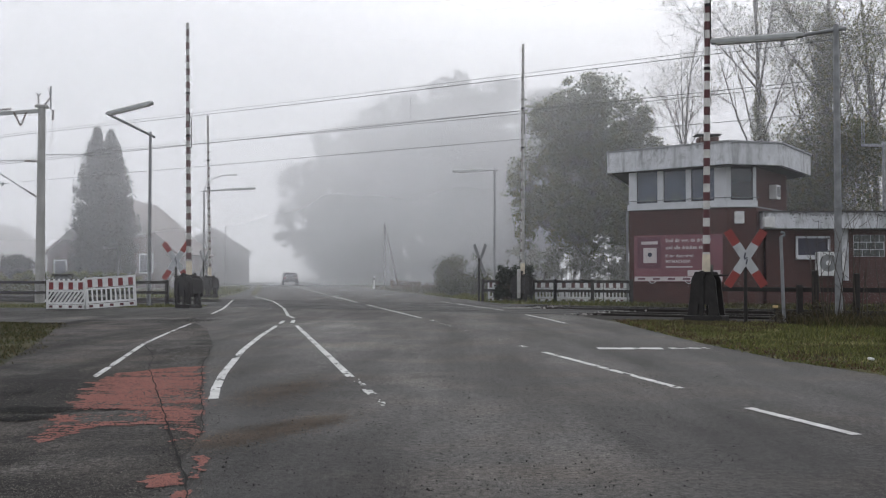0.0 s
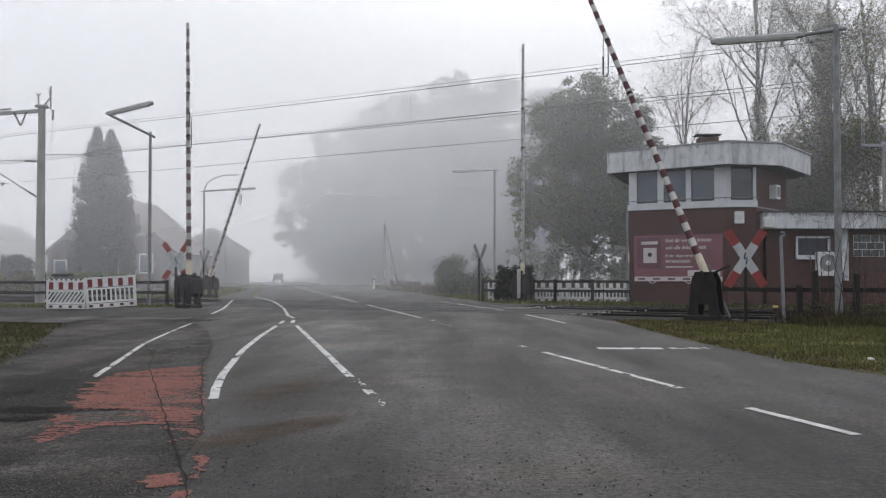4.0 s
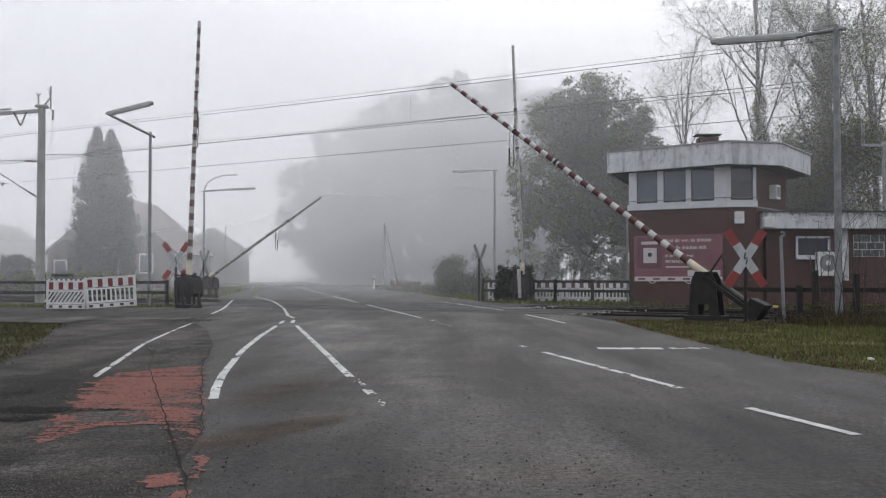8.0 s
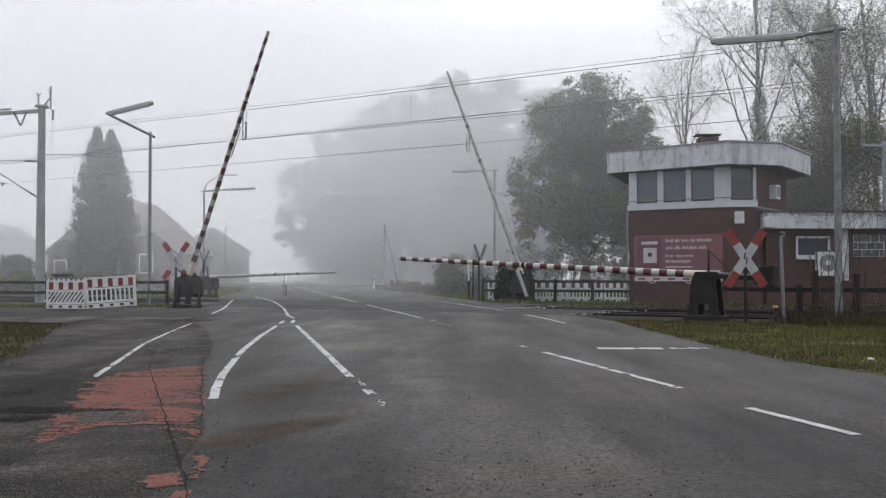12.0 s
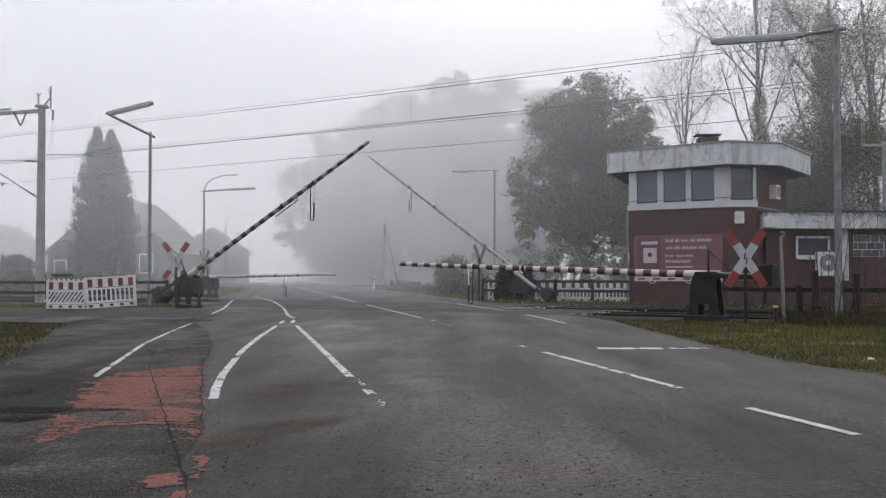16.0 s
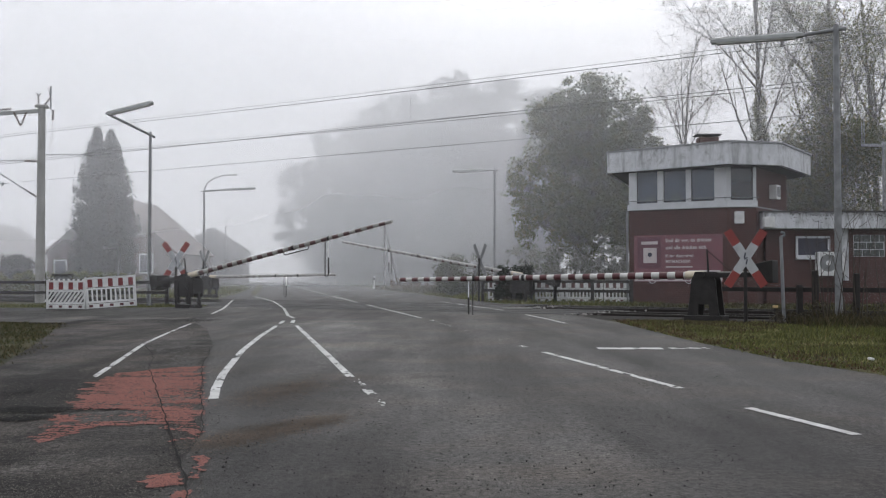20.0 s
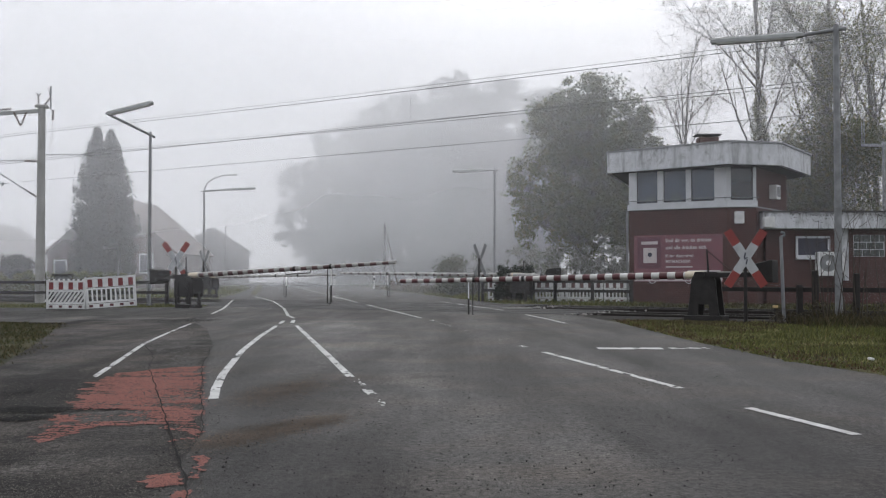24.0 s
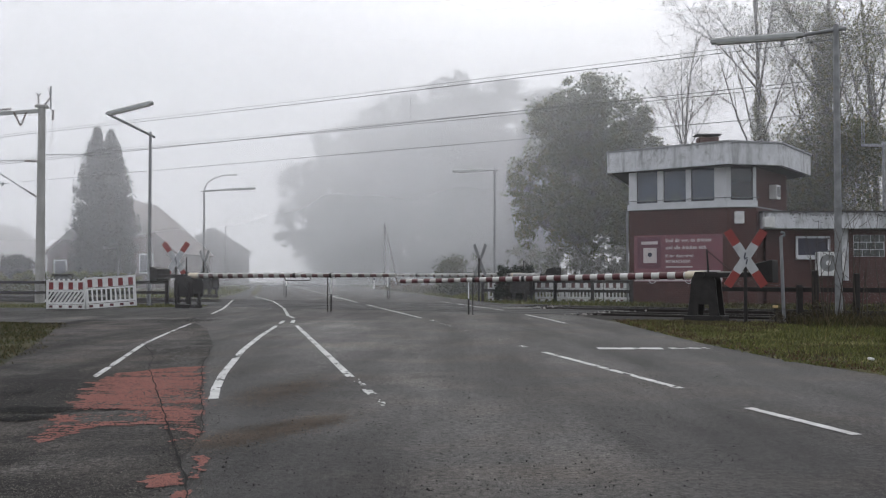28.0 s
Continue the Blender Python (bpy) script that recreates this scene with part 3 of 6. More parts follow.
for line in ([(-3.77, 10.73), (-4.81, 15.95)], [(-4.85, 16.2), (-5.3, 19.2), (-5.77, 22.69)], [(-6.55, 28.1), (-7.3, 33), (-9.3, 43.8)],
             [(-2.04, 8.83), (-2.2, 9.6), (-2.46, 11.1), (-2.95, 14.62), (-3.3, 17.87), (-3.64, 21.67)], [(-3.72, 22.6), (-3.86, 24)],
             [(-1.0, 10.73), (-1.78, 14.62), (-3.2, 21.67)], [(-3.5, 23), (-3.65, 24.2)], [(-3.8, 25.3), (-4.19, 26.78), (-5.3, 33)], [(-5.4, 33.5), (-7.2, 41.9), (-8.4, 46.5), (-9.67, 50.7)],
             [(-15.29, 101.4), (-6.67, 56.7)], [(-6.08, 53.5), (-3.48, 40.2)], [(-2.88, 37.1), (-0.56, 25.4)],
             [(1.45, 14.19), (2.31, 9.66)], [(2.53, 8.23), (2.85, 6.84)], [(-0.05, 41.0), (1.88, 31.1)], [(2.3, 27.55), (2.84, 22.7)]):
    marking(line, 0.07 if line[0][0] in (-3.77, -4.85) else 0.088)
marking([(2.33, 14.92), (3.3, 14.9)], 0.34)
marking([(3.42, 14.93), (4.0, 14.96)], 0.28)
marking([(-0.45, 8.0), (-0.6, 8.9), (-0.93, 10.5)], 0.09, -0.2)
marking([(0.93, 16.9), (1.3, 15.0)], 0.08, -0.22)
marking([(-0.3, 24.3), (0.5, 19.5)], 0.08, -0.25)


# ---- tracks: n is the distance across, s along ----
RAIL_N = (26.55, 27.985, 30.95, 32.385)


def build_tracks():
    for n0, end, count in ((27.27, -12.2, 16), (31.67, -17.0, 12)):
        bm = bmesh.new()
        for a, b in ((end, 60), (-90, -31.5)):
            v = [bm.verts.new((u, n0 + k, z)) for u in (a, b) for k, z in ((-1.75, -0.3), (-1.4, -0.19), (1.4, -0.19), (1.75, -0.3))]
            for i in range(3):
                bm.faces.new((v[i], v[i + 4], v[i + 5], v[i + 1]))
        solid("track_bed", bm, M["ballast"], "dark brown ballast bed of a railway track", "ballast", "structure", at=TRACK)
        for k, (o, w) in enumerate(((-1.3, 1.05), (0, 1.29), (1.3, 1.05))):
            deck = thing("crossing_deck", TRACK, "dark flush panels of the level crossing", "crossing deck", "", "structure")
            first = part("panel", boxed((0, 0, -0.16), (1.18, w, 0.344), bevel=0.008), M["deck"], deck, at=pose(-30.8, n0 + o, 0))
            for i in range(1, count):
                p = new("panel", first.data)
                p.parent, p.matrix_basis = deck, pose(-30.8 + i * 1.2, n0 + o, random.uniform(-0.006, 0.002))
        rng = np.random.default_rng(int(n0))
        for i in range(38):
            t = thing("sleeper", TRACK @ pose(end + 0.3 + i * 0.62, n0, 0), "dark weathered railway sleeper in ballast", "sleeper", "sleepers")
            part("body", boxed((0, 0, -0.22), (0.24, 2.5, 0.14), bevel=0.01), M["dark_wood"], t)
    solid("cess", sheet([tuple((TRACK @ Vector(q)).xy) for q in ((-11.6, 23.4, 0), (45, 23.4, 0), (45, 25.8, 0), (-12.0, 25.8, 0))], -0.022), M["ballast"],
          "dark cinder path beside the near track", "path", "structure")
    for n in RAIL_N:
        t = thing("rail", TRACK @ pose(-15, n, 0), "rusty steel railway rail with a worn head", "rail", "rails")
        bm = bmesh.new()
        box(bm, (0, 0, -0.07), (110, 0.022, 0.13))
        box(bm, (0, 0, -0.138), (110, 0.14, 0.024), bevel=0.006)
        part("web", bm, M["rail"], t)
        part("head", boxed((0, 0, 0.005), (110, 0.07, 0.035), bevel=0.008), M["rail_head"], t)
    rng = np.random.default_rng(5)
    k = 5000
    pts = np.stack([rng.uniform(-16.9, 12, k), rng.choice([27.27, 31.67], k) + rng.normal(size=k) * 0.85, np.full(k, -0.175)], 1)
    k = 260
    edge = np.stack([-12.4 + np.abs(rng.normal(size=k)) * 0.35, rng.choice([25.9, 27.27, 28.6], k) + rng.normal(size=k) * 0.35, np.full(k, -0.02)], 1)
    edge[k // 2:, 0] -= 3.9
    edge[k // 2:, 1] += 3.4
    stones("edge_stone", edge, 0.045, M["road_stone"], "pale broken stones along the road edge at the rails", TRACK, rng)
    stones("ballast_stone", pts, 0.05, M["ballast"], "loose ballast stones between the rails", TRACK, rng)


def stones(name, pts, size, mat, label, at, rng):
    """Many small angular stones in one mesh."""
    k = len(pts)
    base = np.array([(1, 0, 0), (-0.5, 0.87, 0), (-0.5, -0.87, 0), (0, 0, 0.8)])
    sc = size * rng.uniform(0.5, 1.3, (k, 1, 1))
    v = pts[:, None] + base[None] * sc + rng.normal(size=(k, 4, 3)) * size * 0.25
    f = np.array([(0, 1, 3), (1, 2, 3), (2, 0, 3)])[None] + 4 * np.arange(k)[:, None, None]
    me = bpy.data.meshes.new(name)
    me.vertices.add(k * 4)
    me.vertices.foreach_set("co", v.ravel())
    me.loops.add(k * 9)
    me.loops.foreach_set("vertex_index", f.ravel())
    me.polygons.add(k * 3)
    me.polygons.foreach_set("loop_start", np.arange(k * 3) * 3)
    me.update(calc_edges=True)
    me.materials.append(mat)
    ob = new(name, me)
    ob.matrix_basis = at
    return tagged(ob, label, "stones", "", "stuff")


build_tracks()

# ---- barriers ----
NR_TURN = [(0, 90.7), (0.5, 90.4), (1, 88.9), (1.5, 87.2), (2, 85.0), (2.5, 82.3), (3, 78.5), (3.5, 73.3), (5.5, 49.7), (6, 46.3), (6.5, 43.6),
           (7, 41.0), (7.5, 38.8), (8, 36.5), (8.5, 33.6), (9, 30.0), (9.5, 25.9), (10, 21.4), (10.5, 16.7), (11, 11.8), (11.5, 6.9), (12, 3.0),
           (12.5, 1.3), (13.5, 2.8), (14.5, 3.8), (15, 3.9), (15.5, 3.3), (16, 2.0), (16.5, -0.2), (17, -1.2), (17.5, -0.1), (18, 0.5), (18.5, 0.5),
           (19, -0.2), (19.5, -1.2), (20, -0.9), (20.5, -0.8), (21, -1.1), (28, -1.2)]
NL_TURN = [(0, 91.0), (6.5, 90.8), (7, 90.3), (7.5, 88.8), (8, 87.2), (8.5, 85.7), (9, 83.9), (9.5, 81.6), (10, 78.2), (10.5, 74.5), (11, 71.4),
           (11.5, 68.6), (12, 65.5), (12.5, 61.0), (14.5, 38.6), (15, 34.3), (15.5, 30.8), (16, 27.6), (16.5, 24.8), (17, 22.8), (17.5, 21.0),
           (18, 19.4), (18.5, 17.6), (19, 15.4), (19.5, 13.2), (20, 10.6), (20.5, 8.0), (21, 5.1), (21.5, 1.9), (22.3, 0.6), (23.5, 2.7), (24, 2.6),
           (24.5, 1.5), (25, -0.1), (25.5, -0.2), (26, 0.8), (26.5, 0.4), (27, 0.2), (28, 0.1)]
FL_TURN = [(0, 91.5), (0.5, 91.0), (1, 89.6), (1.5, 87.7), (2, 85.5), (2.5, 81.9), (3, 77.3), (3.5, 71.5), (5.5, 48.4), (6, 43.0), (6.5, 38.5),
           (7, 34.4), (7.5, 30.6), (8, 27.1), (8.5, 23.4), (9, 19.8), (9.5, 16.4), (10, 13.4), (10.5, 10.4), (11, 7.4), (11.5, 4.3), (12, 1.6),
           (12.5, 0.1), (14.5, 1.0), (15, 0.5), (15.5, 1.0), (16.5, 0.7), (17, 0.8), (28, 0.7)]
FR_TURN = [(0, 90.3), (6.5, 90.3), (7, 89.8), (7.5, 88.7), (8, 87.4), (8.5, 86.0), (9, 84.1), (9.5, 81.5), (10, 78.7), (10.5, 75.6), (11, 72.5),
           (11.5, 69.9), (12, 67.4), (12.5, 63.4), (14.5, 46.5), (15, 42.2), (15.5, 38.3), (16, 34.4), (16.5, 30.4), (17, 26.5), (17.5, 23.0),
           (18, 20.1), (18.5, 17.3), (19, 14.2), (19.5, 11.7), (20, 9.3), (20.5, 7.3), (21.5, 4.0), (23.5, 0.8), (24.5, 0.3), (25, 0.0), (28, 0.0)]
MOVING = []


def boom_radius(u, length):
    return 0.088 - 0.035 * u / length


def barrier(x, y, hub, turn_z, length, period, leg_at, leg_len, turns, faded, red, label, brace=False, boxy=True, tail=0.0):
    """A crossing barrier: iron machine, tapered striped boom with its counterweight arms, and the loop that hangs from the boom."""
    t = thing("level_crossing_barrier", pose(x, y, 0, 0, 0, turn_z), label, "barrier", "crossing barriers")
    side = [(-0.4, 0.1), (-0.36, 0.34), (-0.29, hub - 0.12), (-0.2, hub + 0.07), (0.2, hub + 0.07), (0.29, hub - 0.12), (0.36, 0.34), (0.4, 0.1), (0.15, 0.1), (0.13, 0.4), (-0.13, 0.4), (-0.15, 0.1)]
    if boxy:
        side = [(-0.46, 0.4), (-0.45, hub - 0.18), (-0.3, hub - 0.06), (0.3, hub - 0.02), (0.44, hub - 0.2), (0.46, 0.4), (0.34, 0.36), (0.33, 0.05), (0.2, 0.05), (0.18, 0.38), (-0.2, 0.38), (-0.22, 0.05), (-0.35, 0.05), (-0.35, 0.38)]
    for sy in (-0.22, 0.22):
        bm = prism(side, -0.025, 0.025)
        bmesh.ops.transform(bm, matrix=pose(0, sy, 0, 90, 0, 0), verts=bm.verts)
        part("side_frame", bm, M["black"], t)
    part("base", boxed((0, 0, 0.03), (0.7 if boxy else 0.94, 0.6, 0.2), bevel=0.02), M["black"], t)
    part("cover", boxed((0, 0, hub + (0.05 if not boxy else -0.1)), (0.34, 0.54, 0.05), bevel=0.015), M["black"], t)
    for sx in (-0.31, 0.31):
        part("rib", boxed((sx * 0.86, -0.255, 0.62), (0.05, 0.03, 0.56), bevel=0.008), M["black"], t)
    part("cable_duct", rodded((0.42, 0.1, 0.1), (0.3, 0.1, hub - 0.2), 0.035, n=8), M["black"], t)
    part("drive_box", boxed((0.02, 0, 0.74), (0.82 if boxy else 0.44, 0.38, 0.5), bevel=0.03), M["black"], t)
    part("axle", rodded((0, -0.32, hub), (0, 0.32, hub), 0.06, n=14), M["black"], t)
    part("flywheel", rodded((0.12, -0.3, 0.78), (0.12, -0.25, 0.78), 0.17, n=20), M["black"], t)
    part("crank", rodded((0.12, -0.34, 0.78), (0.3, -0.34, 0.62), 0.02, n=8), M["black"], t)
    boom = part("boom", rodded((0.18, 0, 0), (length, 0, 0), boom_radius(0, length), boom_radius(length, length), 16), M["boom_white" if faded is None else "worn_white"], t,
                "white tapered boom with red bands")
    part("root", rodded((0.03, 0, 0), (0.5, 0, 0), 0.1, 0.094, 16), M["root_paint"], boom, "yellowed root of the boom")
    u = 0.55
    while u < length - 0.05:
        e = min(u + period * (0.5 if faded is None or faded > 0.3 else 0.24), length)
        bm = rodded((u, 0, 0), (e, 0, 0), boom_radius(u, length) + 0.003, boom_radius(e, length) + 0.003, 16)
        if faded is not None:
            bmesh.ops.bisect_plane(bm, geom=bm.verts[:] + bm.edges[:] + bm.faces[:], plane_co=(0, 0, faded * boom_radius(u, length)), plane_no=(0, 0, 1), clear_outer=True)
        part("band", bm, M[red], boom)
        u += period
    for k in (0.55, 0.72):
        part("clamp", rodded((length * k - 0.04, 0, 0), (length * k + 0.04, 0, 0), boom_radius(length * k, length) + 0.012, n=16), M["black"], boom)
    if tail:
        side = 0.3 if boxy else -0.3
        part("tail", rodded((-tail, side, 0), (0.25, side, 0), 0.07, 0.08, 12), M["worn_white" if boxy else "dull_tail"], boom, "worn tail of the boom")
        part("tail_clamp", boxed((0.12, side * 0.56, 0), (0.12, 0.34, 0.12), bevel=0.01), M["black"], boom)
    if brace:
        bar = pipe(bmesh.new(), [(length * 0.5, 0, -0.06), (length * 0.505, 0, -0.16), (length * 0.62, 0, -0.16), (length * 0.625, 0, -0.06)], 0.016, 8)
        part("brace", bar, M["black"], boom)
    arm = bmesh.new()
    for sy in (-0.26, 0.26):
        box(arm, (-0.7, sy, -0.02), (1.6, 0.05, 0.1))
    part("counterweight_arm", arm, M["black"], boom)
    block = boxed((-1.45, 0, 0.05), (0.42, 0.56, 0.54), bevel=0.03)
    for v in block.verts:  # the block narrows towards the axle
        v.co.z *= 0.75 if v.co.x > -1.4 else 1.0
    part("counterweight", block, M["black"], boom)
    part("mast", rodded((-0.02, -0.1, 0.05), (0.0, -0.1, 0.62), 0.03, 0.018, 8), M["black"], boom)
    part("stay", rodded((0.0, -0.1, 0.6), (-0.6, -0.24, 0.03), 0.01, n=6), M["black"], boom)
    loop = bmesh.new()
    rod(loop, (-0.07, 0, 0), (-0.07, 0, -leg_len + 0.07), 0.016, n=8)
    pipe(loop, [(-0.07 * math.cos(a * math.pi / 6), 0, -leg_len + 0.07 - 0.07 * math.sin(a * math.pi / 6)) for a in range(7)], 0.016, 6)
    rod(loop, (0.07, 0, -leg_len + 0.07), (0.07, 0, -leg_len * 0.5), 0.024, n=8)
    leg = part("support_loop", loop, M["black"], boom, "hanging support loop, dark below")
    up = rodded((0.07, 0, 0), (0.07, 0, -leg_len * 0.5), 0.016, n=8)
    part("rod", up, M["white"], leg)
    MOVING.append((boom, leg, hub, leg_at, turns, boom_radius(leg_at, length)))
    return t


FACE_LEFT = 180 - 33
barrier(6.44, 24.2, 1.12, FACE_LEFT, 9.2, 0.42, 6.75, 1.05, NR_TURN, None, "boom_red", "iron crossing barrier with a bright red and white striped boom", boxy=False, tail=1.15)
barrier(-8.63, 33.6, 1.10, -33, 8.65, 0.45, 6.15, 1.15, NL_TURN, 0.6, "dull_red", "iron crossing barrier with a dull red and white striped boom", True)
barrier(-12.08, 51.2, 1.03, -33, 8.4, 0.42, 5.2, 1.05, FL_TURN, -0.6, "dull_red", "iron crossing barrier with a pale worn boom beyond the tracks")
barrier(3.31, 41.2, 1.12, FACE_LEFT, 9.67, 0.42, 6.9, 1.05, FR_TURN, 0.1, "dull_red", "iron crossing barrier with a pale worn boom beside the white fence", tail=0.95)


# ---- crossbuck signs ----
def crossbuck(x, y, zc, turn, front=True, h=1.44, w=0.97):
    """A crossed railway sign on a dark post; its back is plain dark metal."""
    t = thing("crossbuck_sign", pose(x, y, 0, 0, 0, turn), "red and white crossed railway warning sign on a dark post" if front else
              "back of a crossed railway warning sign on a dark post", "road sign", "crossbuck signs")
    part("post", rodded((0, 0.05, 0), (0, 0.05, zc + 0.1), 0.04, n=12), M["black"], t)
    a = math.atan2(h - 0.12, w - 0.12)
    ln = math.hypot(h - 0.1, w - 0.1)
    for k, sg in ((0, 1), (1, -1)):
        m = pose(0, -0.012 * k, zc) @ Matrix.Rotation(-sg * a, 4, "Y")
        arm = part("arm", boxed((0, 0, 0), (ln, 0.012, 0.2), m, 0.003), M["sign_white"] if front else M["grey_paint"], t)
        if front:
            for e in (-1, 1):
                part("red_end", boxed((e * (ln / 2 - 0.19), -0.0075, 0), (0.38, 0.006, 0.198), m), M["sign_red"], arm, "red end of the sign")
    if front:
        bolt = bmesh.new()
        for c, s, r in (((-0.02, -0.024, zc + 0.07), (0.03, 0.004, 0.13), 12), ((0.0, -0.024, zc), (0.09, 0.004, 0.025), -30), ((0.02, -0.024, zc - 0.08), (0.03, 0.004, 0.13), 12)):
            box(bolt, (0, 0, 0), s, pose(*c) @ Matrix.Rotation(radians(r), 4, "Y"))
        part("flash_mark", bolt, M["dark_ink"], t, "black electric flash")
    return t


crossbuck(7.01, 22.9, 1.5, -8, True, 1.38, 0.93)
crossbuck(-9.86, 36.5, 1.64, 5)
crossbuck(1.57, 42.0, 1.75, 122, False)
crossbuck(-12.55, 52.0, 1.75, 135, False)


# ---- lamps ----
def strip_lamp(base, top_z, arm, tip, label, r=0.07):
    """A steel street lamp: pole, arm and a long trough-shaped luminaire. arm and tip are ends relative to the pole's foot."""
    t = thing("street_lamp", pose(*base), label, "street lamp", "street lamps")
    part("pole", rodded((0, 0, 0), (0, 0, top_z + 0.12), r, r * 0.75, 14), M["steel"], t)
    a, b = Vector(arm), Vector(tip)
    top = Vector((0, 0, top_z))
    back = top + (top - a).normalized() * 0.22
    part("arm", rodded(back, a, 0.05, 0.045, 10), M["steel"], t)
    d = b - a
    m = Matrix.Translation(a) @ d.to_track_quat("X", "Z").to_matrix().to_4x4()
    ln = d.length
    bm = bmesh.new()
    prof = [(-0.11, -0.05), (-0.1, 0.03), (-0.05, 0.075), (0.05, 0.075), (0.1, 0.03), (0.11, -0.05)]
    rings = []
    for x, k in ((-0.05, 0.5), (0.02, 0.9), (0.12, 1), (ln - 0.12, 1), (ln - 0.03, 0.85), (ln, 0.5)):
        rings.append([bm.verts.new((x, py * k, pz * k)) for py, pz in prof])
    for p, q in zip(rings, rings[1:]):
        for i in range(6):
            bm.faces.new((p[i], p[(i + 1) % 6], q[(i + 1) % 6], q[i]))
    bm.faces.new(rings[0])
    bm.faces.new(rings[-1])
    bmesh.ops.recalc_face_normals(bm, faces=bm.faces)
    bmesh.ops.transform(bm, matrix=m, verts=bm.verts)
    lum = part("luminaire", bm, M["lamp_cover"], t, "long grey trough luminaire")
    part("diffuser", boxed((ln / 2, 0, -0.06), (ln - 0.3, 0.17, 0.05), m, 0.015), M["white"], lum)
    return t


strip_lamp((9.2, 23.0, 0), 6.85, (-0.68, 0.3, 6.8), (-2.67, 1.0, 6.8), "tall steel street lamp with a long trough luminaire by the verge", 0.09)
strip_lamp((-10.99, 37.0, 0), 6.38, (-0.94, -2.0, 6.85), (0.96, -3.0, 7.07), "steel street lamp with a slanting arm behind the fence")
strip_lamp((2.77, 53.0, 0), 6.78, (-0.5, 0, 6.75), (-2.27, 0, 6.7), "thin steel street lamp with a trough luminaire in the haze")
strip_lamp((-16.71, 69.0, 0), 7.0, (1.3, 0, 7.1), (3.6, 0, 7.2), "thin steel street lamp over the road in the haze")


def curved_lamp(x, y, h, out):
    t = thing("curved_street_lamp", pose(x, y, 0), "thin curved steel street lamp fading into the fog", "street lamp", "curved street lamps")
    bm = bmesh.new()
    rod(bm, (0, 0, 0), (0, 0, h - 1.2), 0.07, 0.055, 10)
    part("pole", bm, M["steel"], t)
    pts = [(out * (1 - math.cos(a * math.pi / 16)), 0, h - 1.2 + 1.2 * math.sin(a * math.pi / 16)) for a in range(9)]
    part("arm", pipe(bmesh.new(), pts, 0.05, 8, 0.035), M["steel"], t)
    part("luminaire", boxed((out + 0.25, 0, h), (0.6, 0.22, 0.12), bevel=0.04), M["lamp_cover"], t)


curved_lamp(-17.3, 71.5, 8.4, 1.8)
curved_lamp(-24.2, 110, 8.0, 1.9)
curved_lamp(-31.5, 150, 8.4, 1.9)

# ---- overhead line ----
def wire_part(pts, r, parent, name="wire", sides=5):
    """A thin continuous wire through the points."""
    bm = bmesh.new()
    rings = []
    for i, p in enumerate(pts):
        p = Vector(p)
        d = (Vector(pts[min(i + 1, len(pts) - 1)]) - Vector(pts[max(i - 1, 0)])).normalized()
        s = d.cross(Vector((0, 0, 1)))
        s = s.normalized() if s.length > 1e-3 else Vector((1, 0, 0))
        w = s.cross(d)
        rings.append([bm.verts.new(p + (s * math.cos(2 * math.pi * k / sides) + w * math.sin(2 * math.pi * k / sides)) * r) for k in range(sides)])
    for a, b in zip(rings, rings[1:]):
        for k in range(sides):
            bm.faces.new((a[k], a[(k + 1) % sides], b[(k + 1) % sides], b[k]))
    return part(name, bm, M["wire"], parent)


